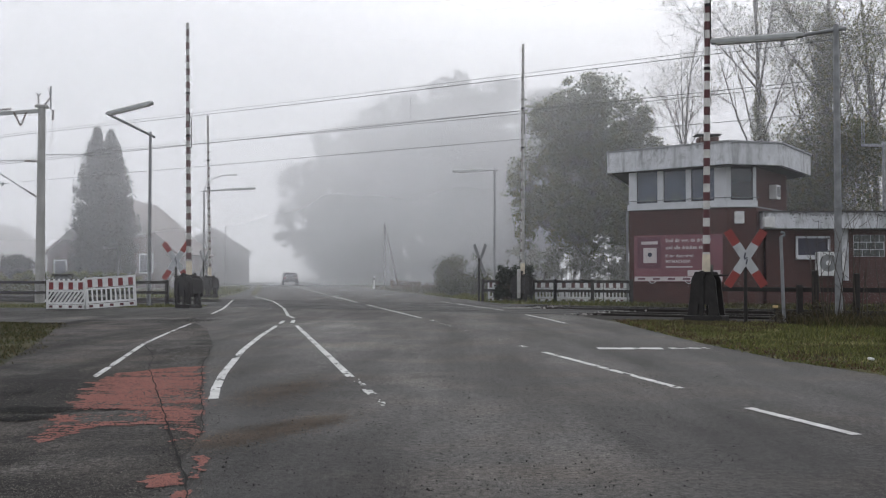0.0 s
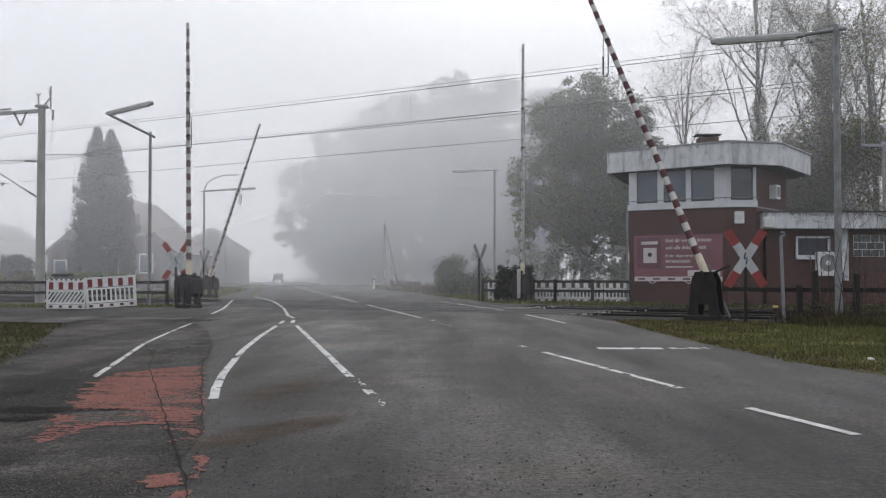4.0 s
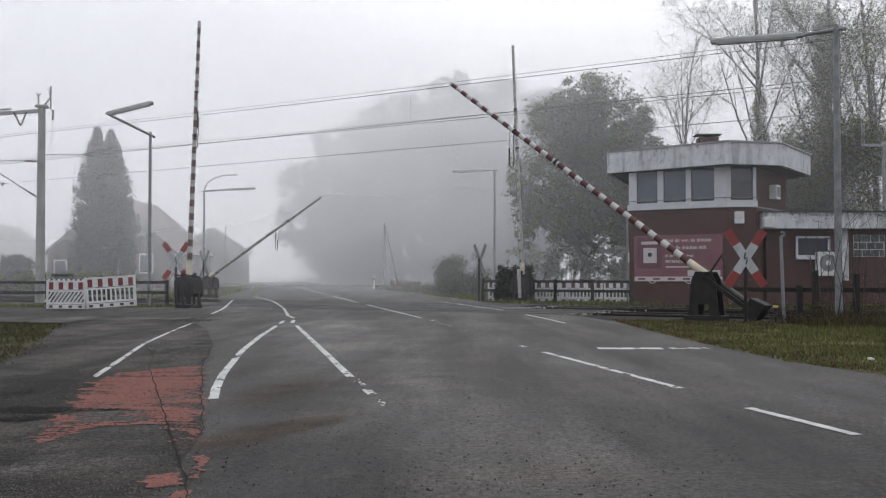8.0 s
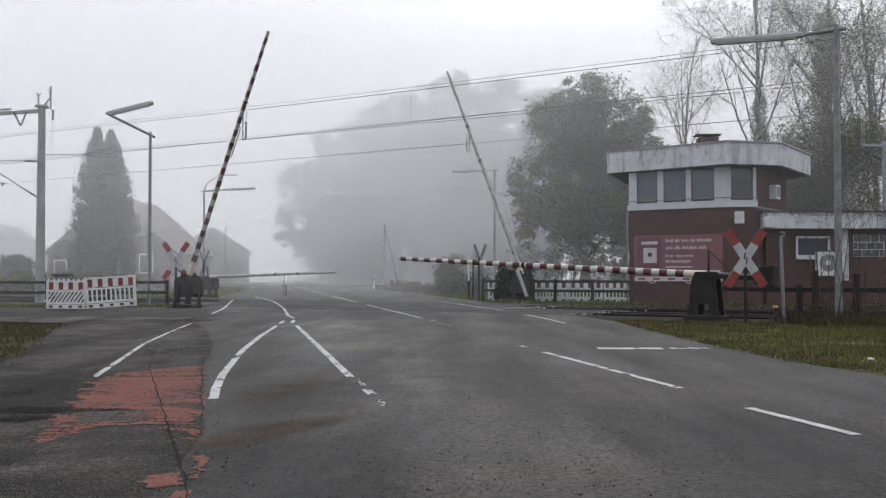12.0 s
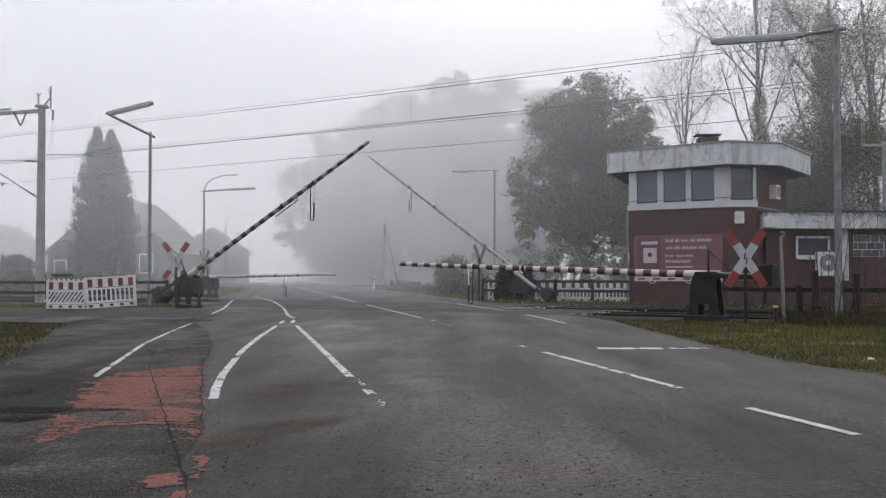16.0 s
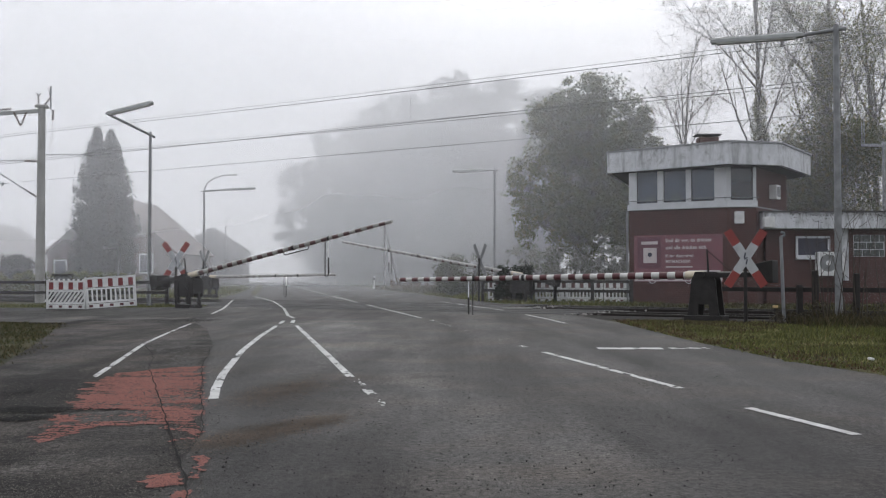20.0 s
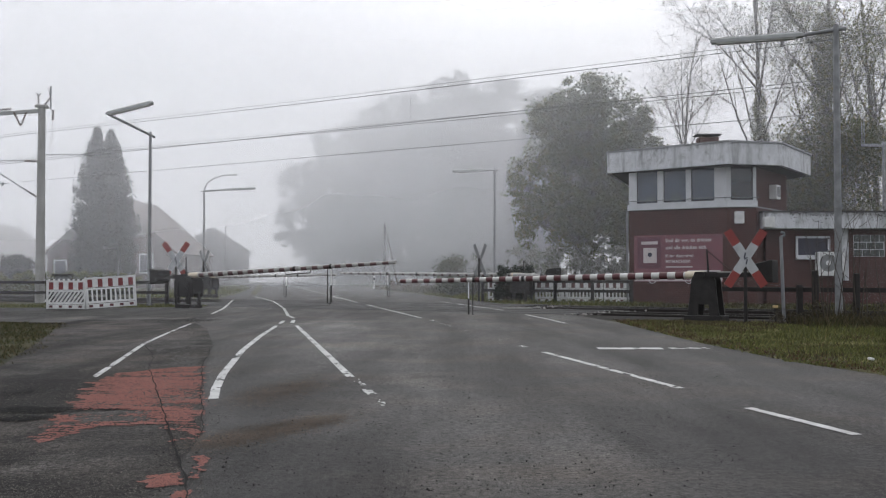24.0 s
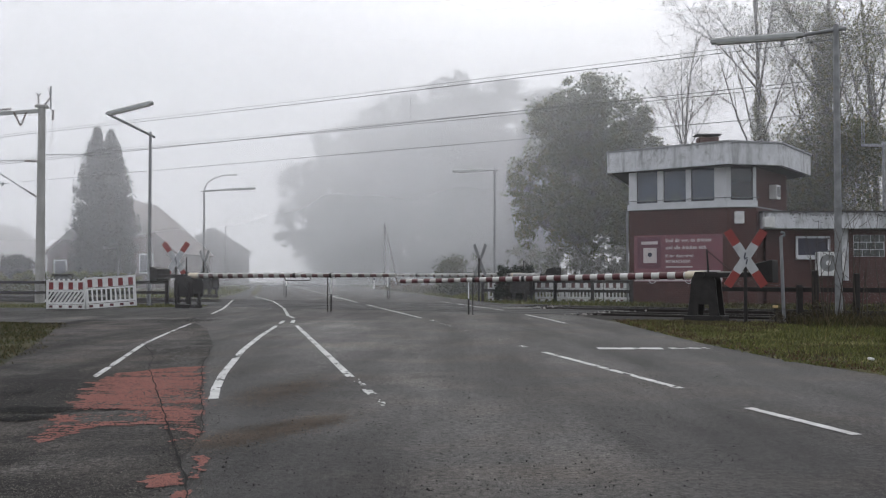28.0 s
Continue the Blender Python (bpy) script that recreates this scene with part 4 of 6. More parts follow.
def build_catenary():
    mast = thing("catenary_mast", pose(-16.7, 41.0, 0), "tall grey concrete overhead line mast with insulators", "mast")
    part("post", rodded((0, 0, -0.1), (0, 0, 8.1), 0.2, 0.14, 18), M["concrete"], mast)
    part("crossarm", boxed((-0.42, 0.05, 7.95), (1.9, 0.12, 0.15), Matrix.Rotation(radians(-4), 4, "Y"), 0.01), M["lamp_cover"], mast)
    part("cap", boxed((0, 0, 8.13), (0.46, 0.4, 0.12), bevel=0.02), M["concrete"], mast)

    def insulator(a, b, r=0.06, n=6):
        a, b = Vector(a), Vector(b)
        bm = rodded(a, b, 0.018, n=6)
        for i in range(n):
            rod(bm, a.lerp(b, (i + 0.4) / n), a.lerp(b, (i + 0.8) / n), r, r * 0.6, 10)
        return part("insulator", bm, M["insulator"], mast)

    insulator((-1.15, -0.05, 7.9), (-0.86, -0.05, 7.32), 0.05)
    insulator((-0.62, -0.05, 7.9), (-0.84, -0.05, 7.35), 0.07)
    insulator((0.48, -0.05, 8.0), (0.47, -0.05, 7.55), 0.07)
    insulator((-0.13, -0.05, 8.15), (-0.13, -0.05, 8.62), 0.06)
    insulator((0.1, -0.05, 8.15), (0.36, -0.05, 8.5), 0.06)
    insulator((-1.25, -0.05, 8.03), (-1.75, -0.05, 7.98), 0.06)
    insulator((-0.16, 0.05, 5.85), (-0.72, 0.05, 5.88), 0.06)
    part("upright", rodded((0.38, -0.05, 8.0), (0.38, -0.05, 8.98), 0.035, n=8), M["steel"], mast)
    part("horn", rodded((0.38, -0.05, 8.5), (0.24, -0.05, 8.95), 0.018, n=6), M["steel"], mast)
    part("horn", rodded((-0.13, -0.05, 8.6), (-0.25, -0.05, 8.72), 0.02, n=6), M["steel"], mast)
    part("horn", rodded((-0.13, -0.05, 8.6), (-0.02, -0.05, 8.68), 0.02, n=6), M["steel"], mast)
    for cx, cz, r, rz, a0, a1 in ((-0.95, 8.05, 0.85, 0.75, 0.22, 0.95), (0.42, 8.1, 0.5, 0.62, -0.4, 0.3)):
        arc = [(cx + r * math.cos(math.pi * (a0 + (a1 - a0) * i / 14)), -0.15, cz + rz * math.sin(math.pi * (a0 + (a1 - a0) * i / 14))) for i in range(15)]
        wire_part(arc, 0.005, mast, "jumper")
    wire_part([(0.47, -0.05, 7.55 - i * 0.4 + 0.0) for i in range(3)] + [(0.3, -0.05, 6.3), (0.15, -0.05, 5.9)], 0.006, mast, "jumper")
    wire_part([(-1.75 - i * 0.6, -0.05, 7.98 - 0.01 * i) for i in range(8)], 0.012, mast, "wire")
    wire_part([(-0.72 - i * 0.6, 0.05, 5.88 + 0.012 * i) for i in range(8)], 0.012, mast, "wire")
    part("strut", rodded((-0.15, 0, 4.35), (-2.6, -0.3, 5.95), 0.022, n=8), M["steel"], mast)
    insulator((-0.16, 0, 4.36), (-0.6, -0.05, 4.65), 0.055)
    part("rod", rodded((-2.4, -0.1, 4.95), (-1.3, -0.1, 4.92), 0.02, n=6), M["steel"], mast)
    for x in (-2.05, -1.55):
        part("clamp", boxed((x, -0.1, 4.88), (0.09, 0.05, 0.14)), M["steel"], mast)
    part("stay_rod", rodded((0.15, 0.05, 6.15), (2.5, 0.6, 6.2), 0.012, n=6), M["steel"], mast)
    for x in (1.2, 1.55):
        wire_part([(x + 0.05 * math.sin(i * 0.9), 0.4, 6.12 - i * 0.26) for i in range(7)], 0.007, mast, "jumper")
    for (n, zm, zc) in ((27.27, 7.53, 6.27), (31.67, 7.2, 6.07)):
        t = thing("overhead_wire", TRACK, "thin sagging overhead railway wires with droppers", "overhead wire", "overhead wires")
        for z, sag, r in ((zm, 0.22, 0.0105), (zc, 0.0, 0.0105), (zm + 0.1, 0.2, 0.006)):
            pts = [(s, n, z - sag * (1 - ((s + 8) / 32) ** 2 if abs(s + 8) < 32 else 0)) for s in range(-60, 41, 4)]
            wire_part(pts, r, t)
        for s in ((-39, -29, -19, -9, 1) if n < 29 else (-37, -27, -7, 3)):
            sg = 0.22 * (1 - ((s + 8) / 32) ** 2) if abs(s + 8) < 32 else 0
            part("dropper", rodded((s, n, zc), (s, n, zm - sg), 0.006, n=5), M["wire"], t)


build_catenary()


# ---- signal house ----
def wall_frame(a, b, z=0.0):
    """Local axes on a wall: x along it, y into it, z up."""
    d = (Vector(b) - Vector(a)).normalized()
    return Matrix.Translation((a[0], a[1], z)) @ Matrix.Rotation(math.atan2(d.y, d.x), 4, "Z")


P1, P2, P3, P4, P5, P6 = (7.54, 40.0), (10.86, 37.75), (11.98, 37.75), (14.2, 40.8), (12.9, 45), (9.6, 45.6)


def text_part(body, size, at, mat, parent, name="lettering", label=""):
    c = bpy.data.curves.new(name, "FONT")
    c.body, c.size, c.extrude, c.offset = body, size, 0.001, 0.0045
    tmp = bpy.data.objects.new(name, c)
    scene.collection.objects.link(tmp)
    me = bpy.data.meshes.new_from_object(tmp.evaluated_get(bpy.context.evaluated_depsgraph_get()))
    bpy.data.objects.remove(tmp)
    me.materials.clear()
    me.materials.append(mat)
    ob = new(name, me)
    ob.parent, ob.matrix_basis = parent, at
    return tagged(ob, label)


def window(parent, a, b, u0, u1, z0, z1, bar=0.032):
    """A framed pane that fills an opening of a wall."""
    f = wall_frame(a, b)
    w = part("window", boxed(((u0 + u1) / 2, 0.02, z1 - bar / 2), (u1 - u0, 0.07, bar), f), M["frame_white"], parent)
    part("frame", boxed(((u0 + u1) / 2, 0.02, z0 + bar / 2), (u1 - u0, 0.07, bar), f), M["frame_white"], w)
    for u in (u0 + bar / 2, u1 - bar / 2):
        part("frame", boxed((u, 0.02, (z0 + z1) / 2), (bar, 0.07, z1 - z0 - 2 * bar), f), M["frame_white"], w)
    g = part("pane", boxed(((u0 + u1) / 2, 0.03, (z0 + z1) / 2), (u1 - u0 - 2 * bar, 0.012, z1 - z0 - 2 * bar), f), M["glass"], w)
    g.visible_shadow = False
    return w


def build_signal_house():
    t = thing("signal_house", Matrix(), "red brick railway signal house with a white fascia and window band", "signal box")
    plan = [P1, P2, P3, P4, P5, P6]
    part("wall", wall_uv(prism(plan, 0, 3.7)), M["brick"], t, "dark red brick wall")
    part("cabin_floor", prism(plan, 3.7, 3.76), M["room"], t)
    # cabin: back walls of brick, window band in front
    for a, b in ((P3, P4), (P4, P5), (P5, P6), (P6, P1)):
        ln = (Vector(b) - Vector(a)).length
        part("cabin_wall", wall_uv(boxed((ln / 2, 0.1, 4.55), (ln, 0.2, 1.58), wall_frame(a, b))), M["brick"], t)
    ln = (Vector(P2) - Vector(P1)).length
    f1, f2 = wall_frame(P1, P2), wall_frame(P2, P3)
    l2 = (Vector(P3) - Vector(P2)).length
    part("sill_band", boxed((ln / 2, -0.02, 3.84), (ln + 0.06, 0.16, 0.24), f1, 0.01), M["frame_white"], t, "white sill band")
    part("sill_band", boxed((l2 / 2, -0.02, 3.84), (l2 + 0.06, 0.16, 0.24), f2, 0.01), M["frame_white"], t)
    posts = ((0.0, 0.3), (1.25, 1.43), (2.42, 2.57), (3.56, ln))
    for a, b in posts:
        part("window_post", boxed(((a + b) / 2, 0.05, 4.62), (b - a, 0.14, 1.36), f1, 0.006), M["frame_white"], t)
    for a, b in ((0.30, 1.25), (1.43, 2.42), (2.57, 3.56)):
        window(t, P1, P2, a, b, 3.96, 5.3)
    window(t, P2, P3, 0.12, l2 - 0.08, 3.96, 5.3)
    part("window_post", boxed((0.06, 0.05, 4.62), (0.12, 0.14, 1.36), f2), M["frame_white"], t)
    part("window_post", boxed((l2 - 0.04, 0.05, 4.62), (0.08, 0.14, 1.36), f2), M["frame_white"], t)
    # added panels give the panes the blue of a sky reflection
    for a, b, f in ((0.31, 1.24, f1), (1.44, 2.41, f1), (2.58, 3.55, f1)):
        part("sky_panel", boxed(((a + b) / 2, 0.2, 4.66), (b - a, 0.01, 1.2), f), M["sky_panel"], t, "added blue panel behind the pane in place of reflected sky")
    for u, w, h in ((0.9, 0.4, 0.3), (1.95, 0.46, 0.34)):
        screen = part("monitor", boxed((u, 0.12, 4.0 + h / 2), (w, 0.04, h), f1, 0.01), M["grey_paint"], t, "pale back of a desk monitor")
        part("foot", boxed((u, 0.12, 3.9), (0.1, 0.03, 0.2), f1), M["grey_paint"], screen)
    rail = bmesh.new()
    a, b = f1 @ Vector((-0.05, -0.18, 4.08)), f1 @ Vector((ln, -0.18, 4.08))
    rod(rail, a, b, 0.018, n=8)
    rod(rail, b, f2 @ Vector((l2 + 0.08, -0.18, 4.08)), 0.018, n=8)
    for k in range(5):
        p = f1 @ Vector((0.05 + k * (ln - 0.1) / 4, -0.18, 4.08))
        rod(rail, p, f1 @ Vector((0.05 + k * (ln - 0.1) / 4, -0.05, 3.98)), 0.012, n=6)
    part("window_rail", rail, M["steel"], t)
    roof = [(6.72, 40.35), (10.68, 36.85), (12.88, 37.45), (15.36, 41.2), (14.2, 46), (8.9, 47)]
    core = part("fascia", prism([(x * 0.99 + 0.11, y * 0.998 + 0.08) for x, y in roof], 5.3, 6.1), M["fascia"], t, "white fascia streaked with grey dirt")
    for a, b in zip(roof, roof[1:] + roof[:1]):
        fl = (Vector(b) - Vector(a)).length
        k = max(1, round(fl / 1.5))
        for i in range(k):
            part("fascia_panel", boxed(((i + 0.5) * fl / k, 0.04, 5.69), (fl / k - 0.012, 0.08, 0.82), wall_frame(a, b), 0.006), M["fascia"], core)
    inner = [(6.68, 40.36), (10.67, 36.80), (12.92, 37.41), (15.42, 41.2), (14.25, 46.05), (8.87, 47.05)]
    part("roof", prism(inner, 6.1, 6.17), M["flashing"], t, "flat roof with a zinc edge")
    part("soffit", prism([(6.9, 40.35), (10.7, 37.0), (12.8, 37.6), (15.2, 41.2), (14.1, 45.9), (9, 46.8)], 5.25, 5.28), M["roof_felt"], t)
    vent = part("chimney", wall_uv(boxed((11.0, 41.0, 6.5), (0.8, 0.6, 0.66), bevel=0.02)), M["brick"], t, "low brick chimney")
    part("cap", boxed((11.0, 41.0, 6.93), (1.0, 0.75, 0.06), bevel=0.015), M["roof_felt"], vent)
    # annex
    part("annex_wall", wall_uv(boxed((17.3, 40.2, 1.45), (9.6, 4.0, 2.9))), M["brick"], t)
    part("annex_fascia", boxed((17.1, 39.9, 3.2), (9.8, 4.6, 0.62), bevel=0.02), M["fascia"], t)
    part("annex_roof", boxed((17.1, 39.9, 3.54), (9.9, 4.7, 0.06)), M["roof_felt"], t)
    part("pilaster", boxed((15.5, 38.14, 1.9), (0.26, 0.12, 1.98), bevel=0.01), M["fascia"], t)
    a, b = (12.5, 38.2), (22, 38.2)
    for (u0, u1, z0, z1) in ((1.16, 2.4, 1.85, 2.58),):
        f = wall_frame(a, b)
        w = part("window", boxed(((u0 + u1) / 2, -0.03, z1), (u1 - u0, 0.08, 0.08), f), M["frame_white"], t)
        part("frame", boxed(((u0 + u1) / 2, -0.03, z0), (u1 - u0, 0.08, 0.08), f), M["frame_white"], w)
        for u in (u0, u1):
            part("frame", boxed((u, -0.03, (z0 + z1) / 2), (0.08, 0.08, z1 - z0 + 0.08), f), M["frame_white"], w)
        part("pane", boxed(((u0 + u1) / 2, -0.01, (z0 + z1) / 2), (u1 - u0 - 0.08, 0.02, z1 - z0 - 0.08), f), M["dark_ink"], w)
    gb = part("glass_block_window", boxed((16.45, 38.19, 2.25), (1.2, 0.04, 0.84)), M["frame_white"], t, "window of glass blocks")
    for j in range(3):
        u = 15.87 - (0.16 if j == 1 else 0)
        while u < 17.04:
            a, b = max(u, 15.87), min(u + 0.3, 17.03)
            if b - a > 0.05:
                part("glass_block", boxed(((a + b) / 2, 38.16, 1.97 + j * 0.28), (b - a, 0.03, 0.25), bevel=0.01), M["block_glass"], gb)
            u += 0.33
    part("sill", boxed((14.28, 38.11, 1.77), (1.34, 0.16, 0.1), bevel=0.015), M["frame_white"], t)
    moss = np.random.default_rng(66)
    mk = 2600
    mx = moss.uniform(13.2, 21.5, mk)
    drop = np.abs(moss.normal(size=mk)) * np.array([0.16 + 0.16 * noise.noise((q * 1.3, 0, 4)) for q in mx])
    leaf_cloud("roof_growth", np.stack([mx, 37.56 + moss.uniform(-0.06, 0.1, mk), 3.6 - drop], 1), 0.06, M["brown_leaf"], t, moss, "leaves and moss hanging over the roof edge")
    # small boxes on the walls
    part("meter_box", boxed((0.45, -0.06, 3.32), (0.36, 0.12, 0.46), f2, 0.015), M["white"], t, "white meter box")
    part("lamp_box", boxed((12.3, 37.3, 3.12), (0.4, 0.3, 0.4), bevel=0.03), M["white"], t, "white floodlight box")
    f3 = wall_frame(P3, P4)
    ac = part("air_conditioner", boxed((1.75, -0.16, 4.4), (0.5, 0.3, 0.56), f3, 0.02), M["white"], t, "white air conditioner on the wall")
    part("grille", boxed((1.75, -0.315, 4.4), (0.34, 0.02, 0.4), f3), M["grey_paint"], ac)
    ac2 = part("air_conditioner", boxed((14.85, 37.95, 1.55), (1.02, 0.36, 0.92), bevel=0.03), M["white"], t, "white outdoor air conditioner")
    part("fan", rodded((14.72, 37.755, 1.58), (14.72, 37.785, 1.58), 0.33, n=28), M["grey_paint"], ac2)
    part("hub", rodded((14.72, 37.74, 1.58), (14.72, 37.76, 1.58), 0.1, n=16), M["white"], ac2)
    part("downpipe", rodded(f1 @ Vector((-0.06, -0.05, 0)), f1 @ Vector((-0.06, -0.05, 3.7)), 0.045, n=10), M["grey_paint"], t)
    return f1, ln


F1, FRONT = build_signal_house()


def build_poster():
    t = thing("banner", F1, "large pink advertising banner fixed to the brick wall", "banner")
    part("sheet", boxed((2.03, -0.03, 1.78), (3.62, 0.012, 1.84)), M["poster"], t)
    part("left_field", boxed((0.86, -0.038, 2.0), (1.0, 0.006, 1.25)), M["poster_dark"], t)
    fr = part("picture", boxed((0.9, -0.043, 1.9), (0.56, 0.006, 0.6)), M["ink"], t)
    part("disc", rodded((0.9, -0.052, 1.93), (0.9, -0.047, 1.93), 0.09, n=20), M["dark_ink"], fr)
    part("caption", boxed((0.88, -0.043, 2.4), (0.7, 0.006, 0.12)), M["ink"], t)
    rows = [("Stell dir vor, du drückst", 0.225, 2.42), ("und alle drücken sich.", 0.225, 2.14), ("Keine Ausreden!", 0.195, 1.82), ("MITMACHEN!", 0.195, 1.6)]
    for body, size, z in rows:
        text_part(body, size * 0.86, pose(1.55, -0.045, z, 90, 0, 0), M["ink"], t)
    for u in (0.85, 2.35):
        pts = [(u + 0.3 * k / 6, -0.05, 0.88 - 0.09 * math.sin(math.pi * k / 6)) for k in range(7)]
        part("rope", pipe(bmesh.new(), pts, 0.012, 6), M["white"], t, "slack white fixing rope")
    part("small_line", boxed((2.1, -0.04, 1.44), (1.1, 0.006, 0.05)), M["ink"], t)
    part("bottom_strip", boxed((2.03, -0.04, 0.97), (3.58, 0.008, 0.18)), M["ink"], t)
    part("web_strip", boxed((3.1, -0.046, 1.2), (1.3, 0.008, 0.22)), M["ink"], t)
    for k in range(5):
        part("emblem", boxed((0.55 + k * 0.62, -0.047, 0.97), (0.3, 0.006, 0.07)), M["poster_dark"], t)


build_poster()


# ---- fences ----
def site_fence(at, length, height, label, lift=0.0, group="site barriers", slant=0.0, teeth=False, red="fence_red"):
    """A plastic construction barrier: red and white top board, upright slats, red blocks on the foot rail."""
    t = thing("site_barrier", at @ pose(0, 0, 0, 0, -lift, 0), label, "construction barrier", group)
    for x in (0.03, length - 0.03):
        part("post", boxed((x, 0, height / 2), (0.06, 0.05, height), bevel=0.008), M["white"], t)
    part("top_rail", boxed((length / 2, 0, height * 0.96), (length, 0.045, 0.05), bevel=0.008), M["white"], t)
    board = part("top_board", boxed((length / 2, 0, height * 0.8), (length - 0.1, 0.03, height * 0.27)), M["white"], t)
    n = max(4, round(length / 0.34))
    for i in range(n):
        part("red_field", boxed(((i + 0.5) * length / n, 0, height * 0.8), (length / n * 0.46, 0.036, height * 0.25)), M[red], board)
    part("mid_rail", boxed((length / 2, 0, height * 0.62), (length, 0.045, 0.05), bevel=0.008), M["white"], t)
    k = max(6, round(length / 0.15))
    for i in range(k):
        m = Matrix.Translation(((i + 0.5) * length / k, 0, height * 0.42)) @ Matrix.Rotation(radians(slant), 4, "Y")
        part("slat", boxed((0, 0, 0), (0.05, 0.03, height * (0.38 if not slant else 0.44))  , m), M["white"], t)
    if teeth:
        for i in range(2 * n):
            part("tooth", boxed(((i + 0.5) * length / (2 * n), 0, height * 1.01), (0.06, 0.04, 0.06), bevel=0.01), M["white"], t)
    part("low_rail", boxed((length / 2, 0, height * 0.2), (length, 0.045, 0.07), bevel=0.008), M["white"], t)
    foot = part("foot_rail", boxed((length / 2, 0, height * 0.08), (length, 0.05, height * 0.14), bevel=0.008), M["white"], t)
    for i in range(n):
        part("red_block", boxed(((i + 0.5) * length / n, 0, height * 0.085), (0.12, 0.056, height * 0.08)), M["boom_red"], foot)
    return t


def span(a, b):
    d = Vector(b) - Vector(a)
    return pose(a[0], a[1], 0, 0, 0, math.degrees(math.atan2(d.y, d.x))), d.length


at, ln = span((-13.1, 32.7), (-11.7, 32.4))
site_fence(at, ln, 0.95, "white plastic construction barrier with slanted slats by the track", slant=38, teeth=True)
at, ln = span((-11.68, 32.4), (-10.2, 33.0))
site_fence(at, ln, 1.04, "white plastic construction barrier with red fields, slightly tilted", 3.6)
for a, b in (((1.95, 42.9), (3.0, 42.3)), ((3.9, 41.9), (5.2, 41.1)), ((4.95, 41.5), (6.6, 40.9)), ((6.65, 40.9), (7.75, 40.4))):
    at, ln = span(a, b)
    site_fence(at, ln, 0.88, "white plastic construction barrier behind a dark fence", group="site barriers by the signal house", red="dull_red")


def rail_fence(pts, height, label, step=2.4, rails=(0.9, 0.5)):
    t = thing("rail_fence", Matrix(), label, "fence", "dark fences")
    for a, b in zip(pts, pts[1:]):
        at, ln = span(a, b)
        k = max(1, round(ln / step))
        for i in range(k + 1):
            p = at @ Vector((i * ln / k, 0, 0))
            part("post", boxed((p.x, p.y, height / 2 - 0.05), (0.13, 0.13, height + 0.1), bevel=0.015), M["dark_wood"], t)
        for z in rails:
            part("rail", boxed((ln / 2, 0.08, z * height), (ln + 0.1, 0.05, 0.11), at, 0.01), M["dark_wood"], t)


rail_fence([(-22, 36.6), (-16.6, 36.4), (-10.1, 36.2)], 0.95, "dark tarred wooden fence along the track")
rail_fence([(6.95, 25.2), (10.4, 22.95), (15.5, 19.64)], 0.88, "dark wooden fence beside the near track", 2.3, (0.86,))
rail_fence([(1.7, 42.2), (4.6, 40.6), (7.4, 38.9)], 0.95, "dark wooden fence in front of white barriers", 1.7)


# ---- plants ----
def tube_mesh(name, segs, mat, parent, sides=6, label=""):
    """One mesh of tapered tubes from rows of start, end and two radii."""
    verts, faces = [], []
    for p, q, r0, r1 in segs:
        d = (q - p).normalized()
        s = d.orthogonal().normalized()
        w = d.cross(s)
        o = len(verts)
        for c, r in ((p, r0), (q, r1)):
            for i in range(sides):
                an = 2 * math.pi * i / sides
                verts.append(c + (s * math.cos(an) + w * math.sin(an)) * r)
        for i in range(sides):
            j = (i + 1) % sides
            faces.append((o + i, o + j, o + sides + j, o + sides + i))
    me = bpy.data.meshes.new(name)
    me.from_pydata(verts, [], faces)
    me.materials.append(mat)
    for p in me.polygons:
        p.use_smooth = True
    ob = new(name, me)
    ob.parent = parent
    return tagged(ob, label)


def limbs(rng, height, r, first, spread, depth, droop=0.0, kids=(5, 8), twist=0.5, lean=(0, 0)):
    """Segments of a trunk with limbs, and the points along its thin twigs."""
    segs, tips = [], []

    def grow(p, d, ln, rad, lev):
        n = 5 if lev == 0 else 4
        pts = [p]
        q, dd = p.copy(), d.copy()
        for i in range(n):
            j = Vector(rng.normal(size=3)) * (0.06 if lev == 0 else 0.16)
            dd = (dd + j + Vector((0, 0, 0.05 if lev else 0.0)) - Vector((0, 0, droop * lev * 0.08))).normalized()
            nx = q + dd * ln / n
            k0, k1 = 1 - i / n * 0.75, 1 - (i + 1) / n * 0.75
            segs.append((q.copy(), nx.copy(), rad * k0, rad * k1))
            q = nx
            pts.append(q.copy())
            if lev >= depth - 1:
                tips.append(q.copy())
        if lev < depth:
            for c in range(rng.integers(*kids)):
                f = rng.uniform(first if lev == 0 else 0.3, 1.0)
                i = min(int(f * n), n - 1)
                s = pts[i].lerp(pts[i + 1], f * n - i)
                an = rng.uniform(0, 2 * math.pi)
                side = Vector((math.cos(an), math.sin(an), rng.uniform(0.1, 0.9)))
                nd = (dd * (1 - twist) + side * spread).normalized()
                grow(s, nd, ln * rng.uniform(0.42, 0.62) * (1.25 - 0.5 * f if lev == 0 else 1), rad * (1 - 0.7 * f) * 0.6, lev + 1)

    grow(Vector((0, 0, -0.1)), Vector((*lean, 1)).normalized(), height * 0.8, r, 0)
    return segs, np.array([tuple(t) for t in tips])


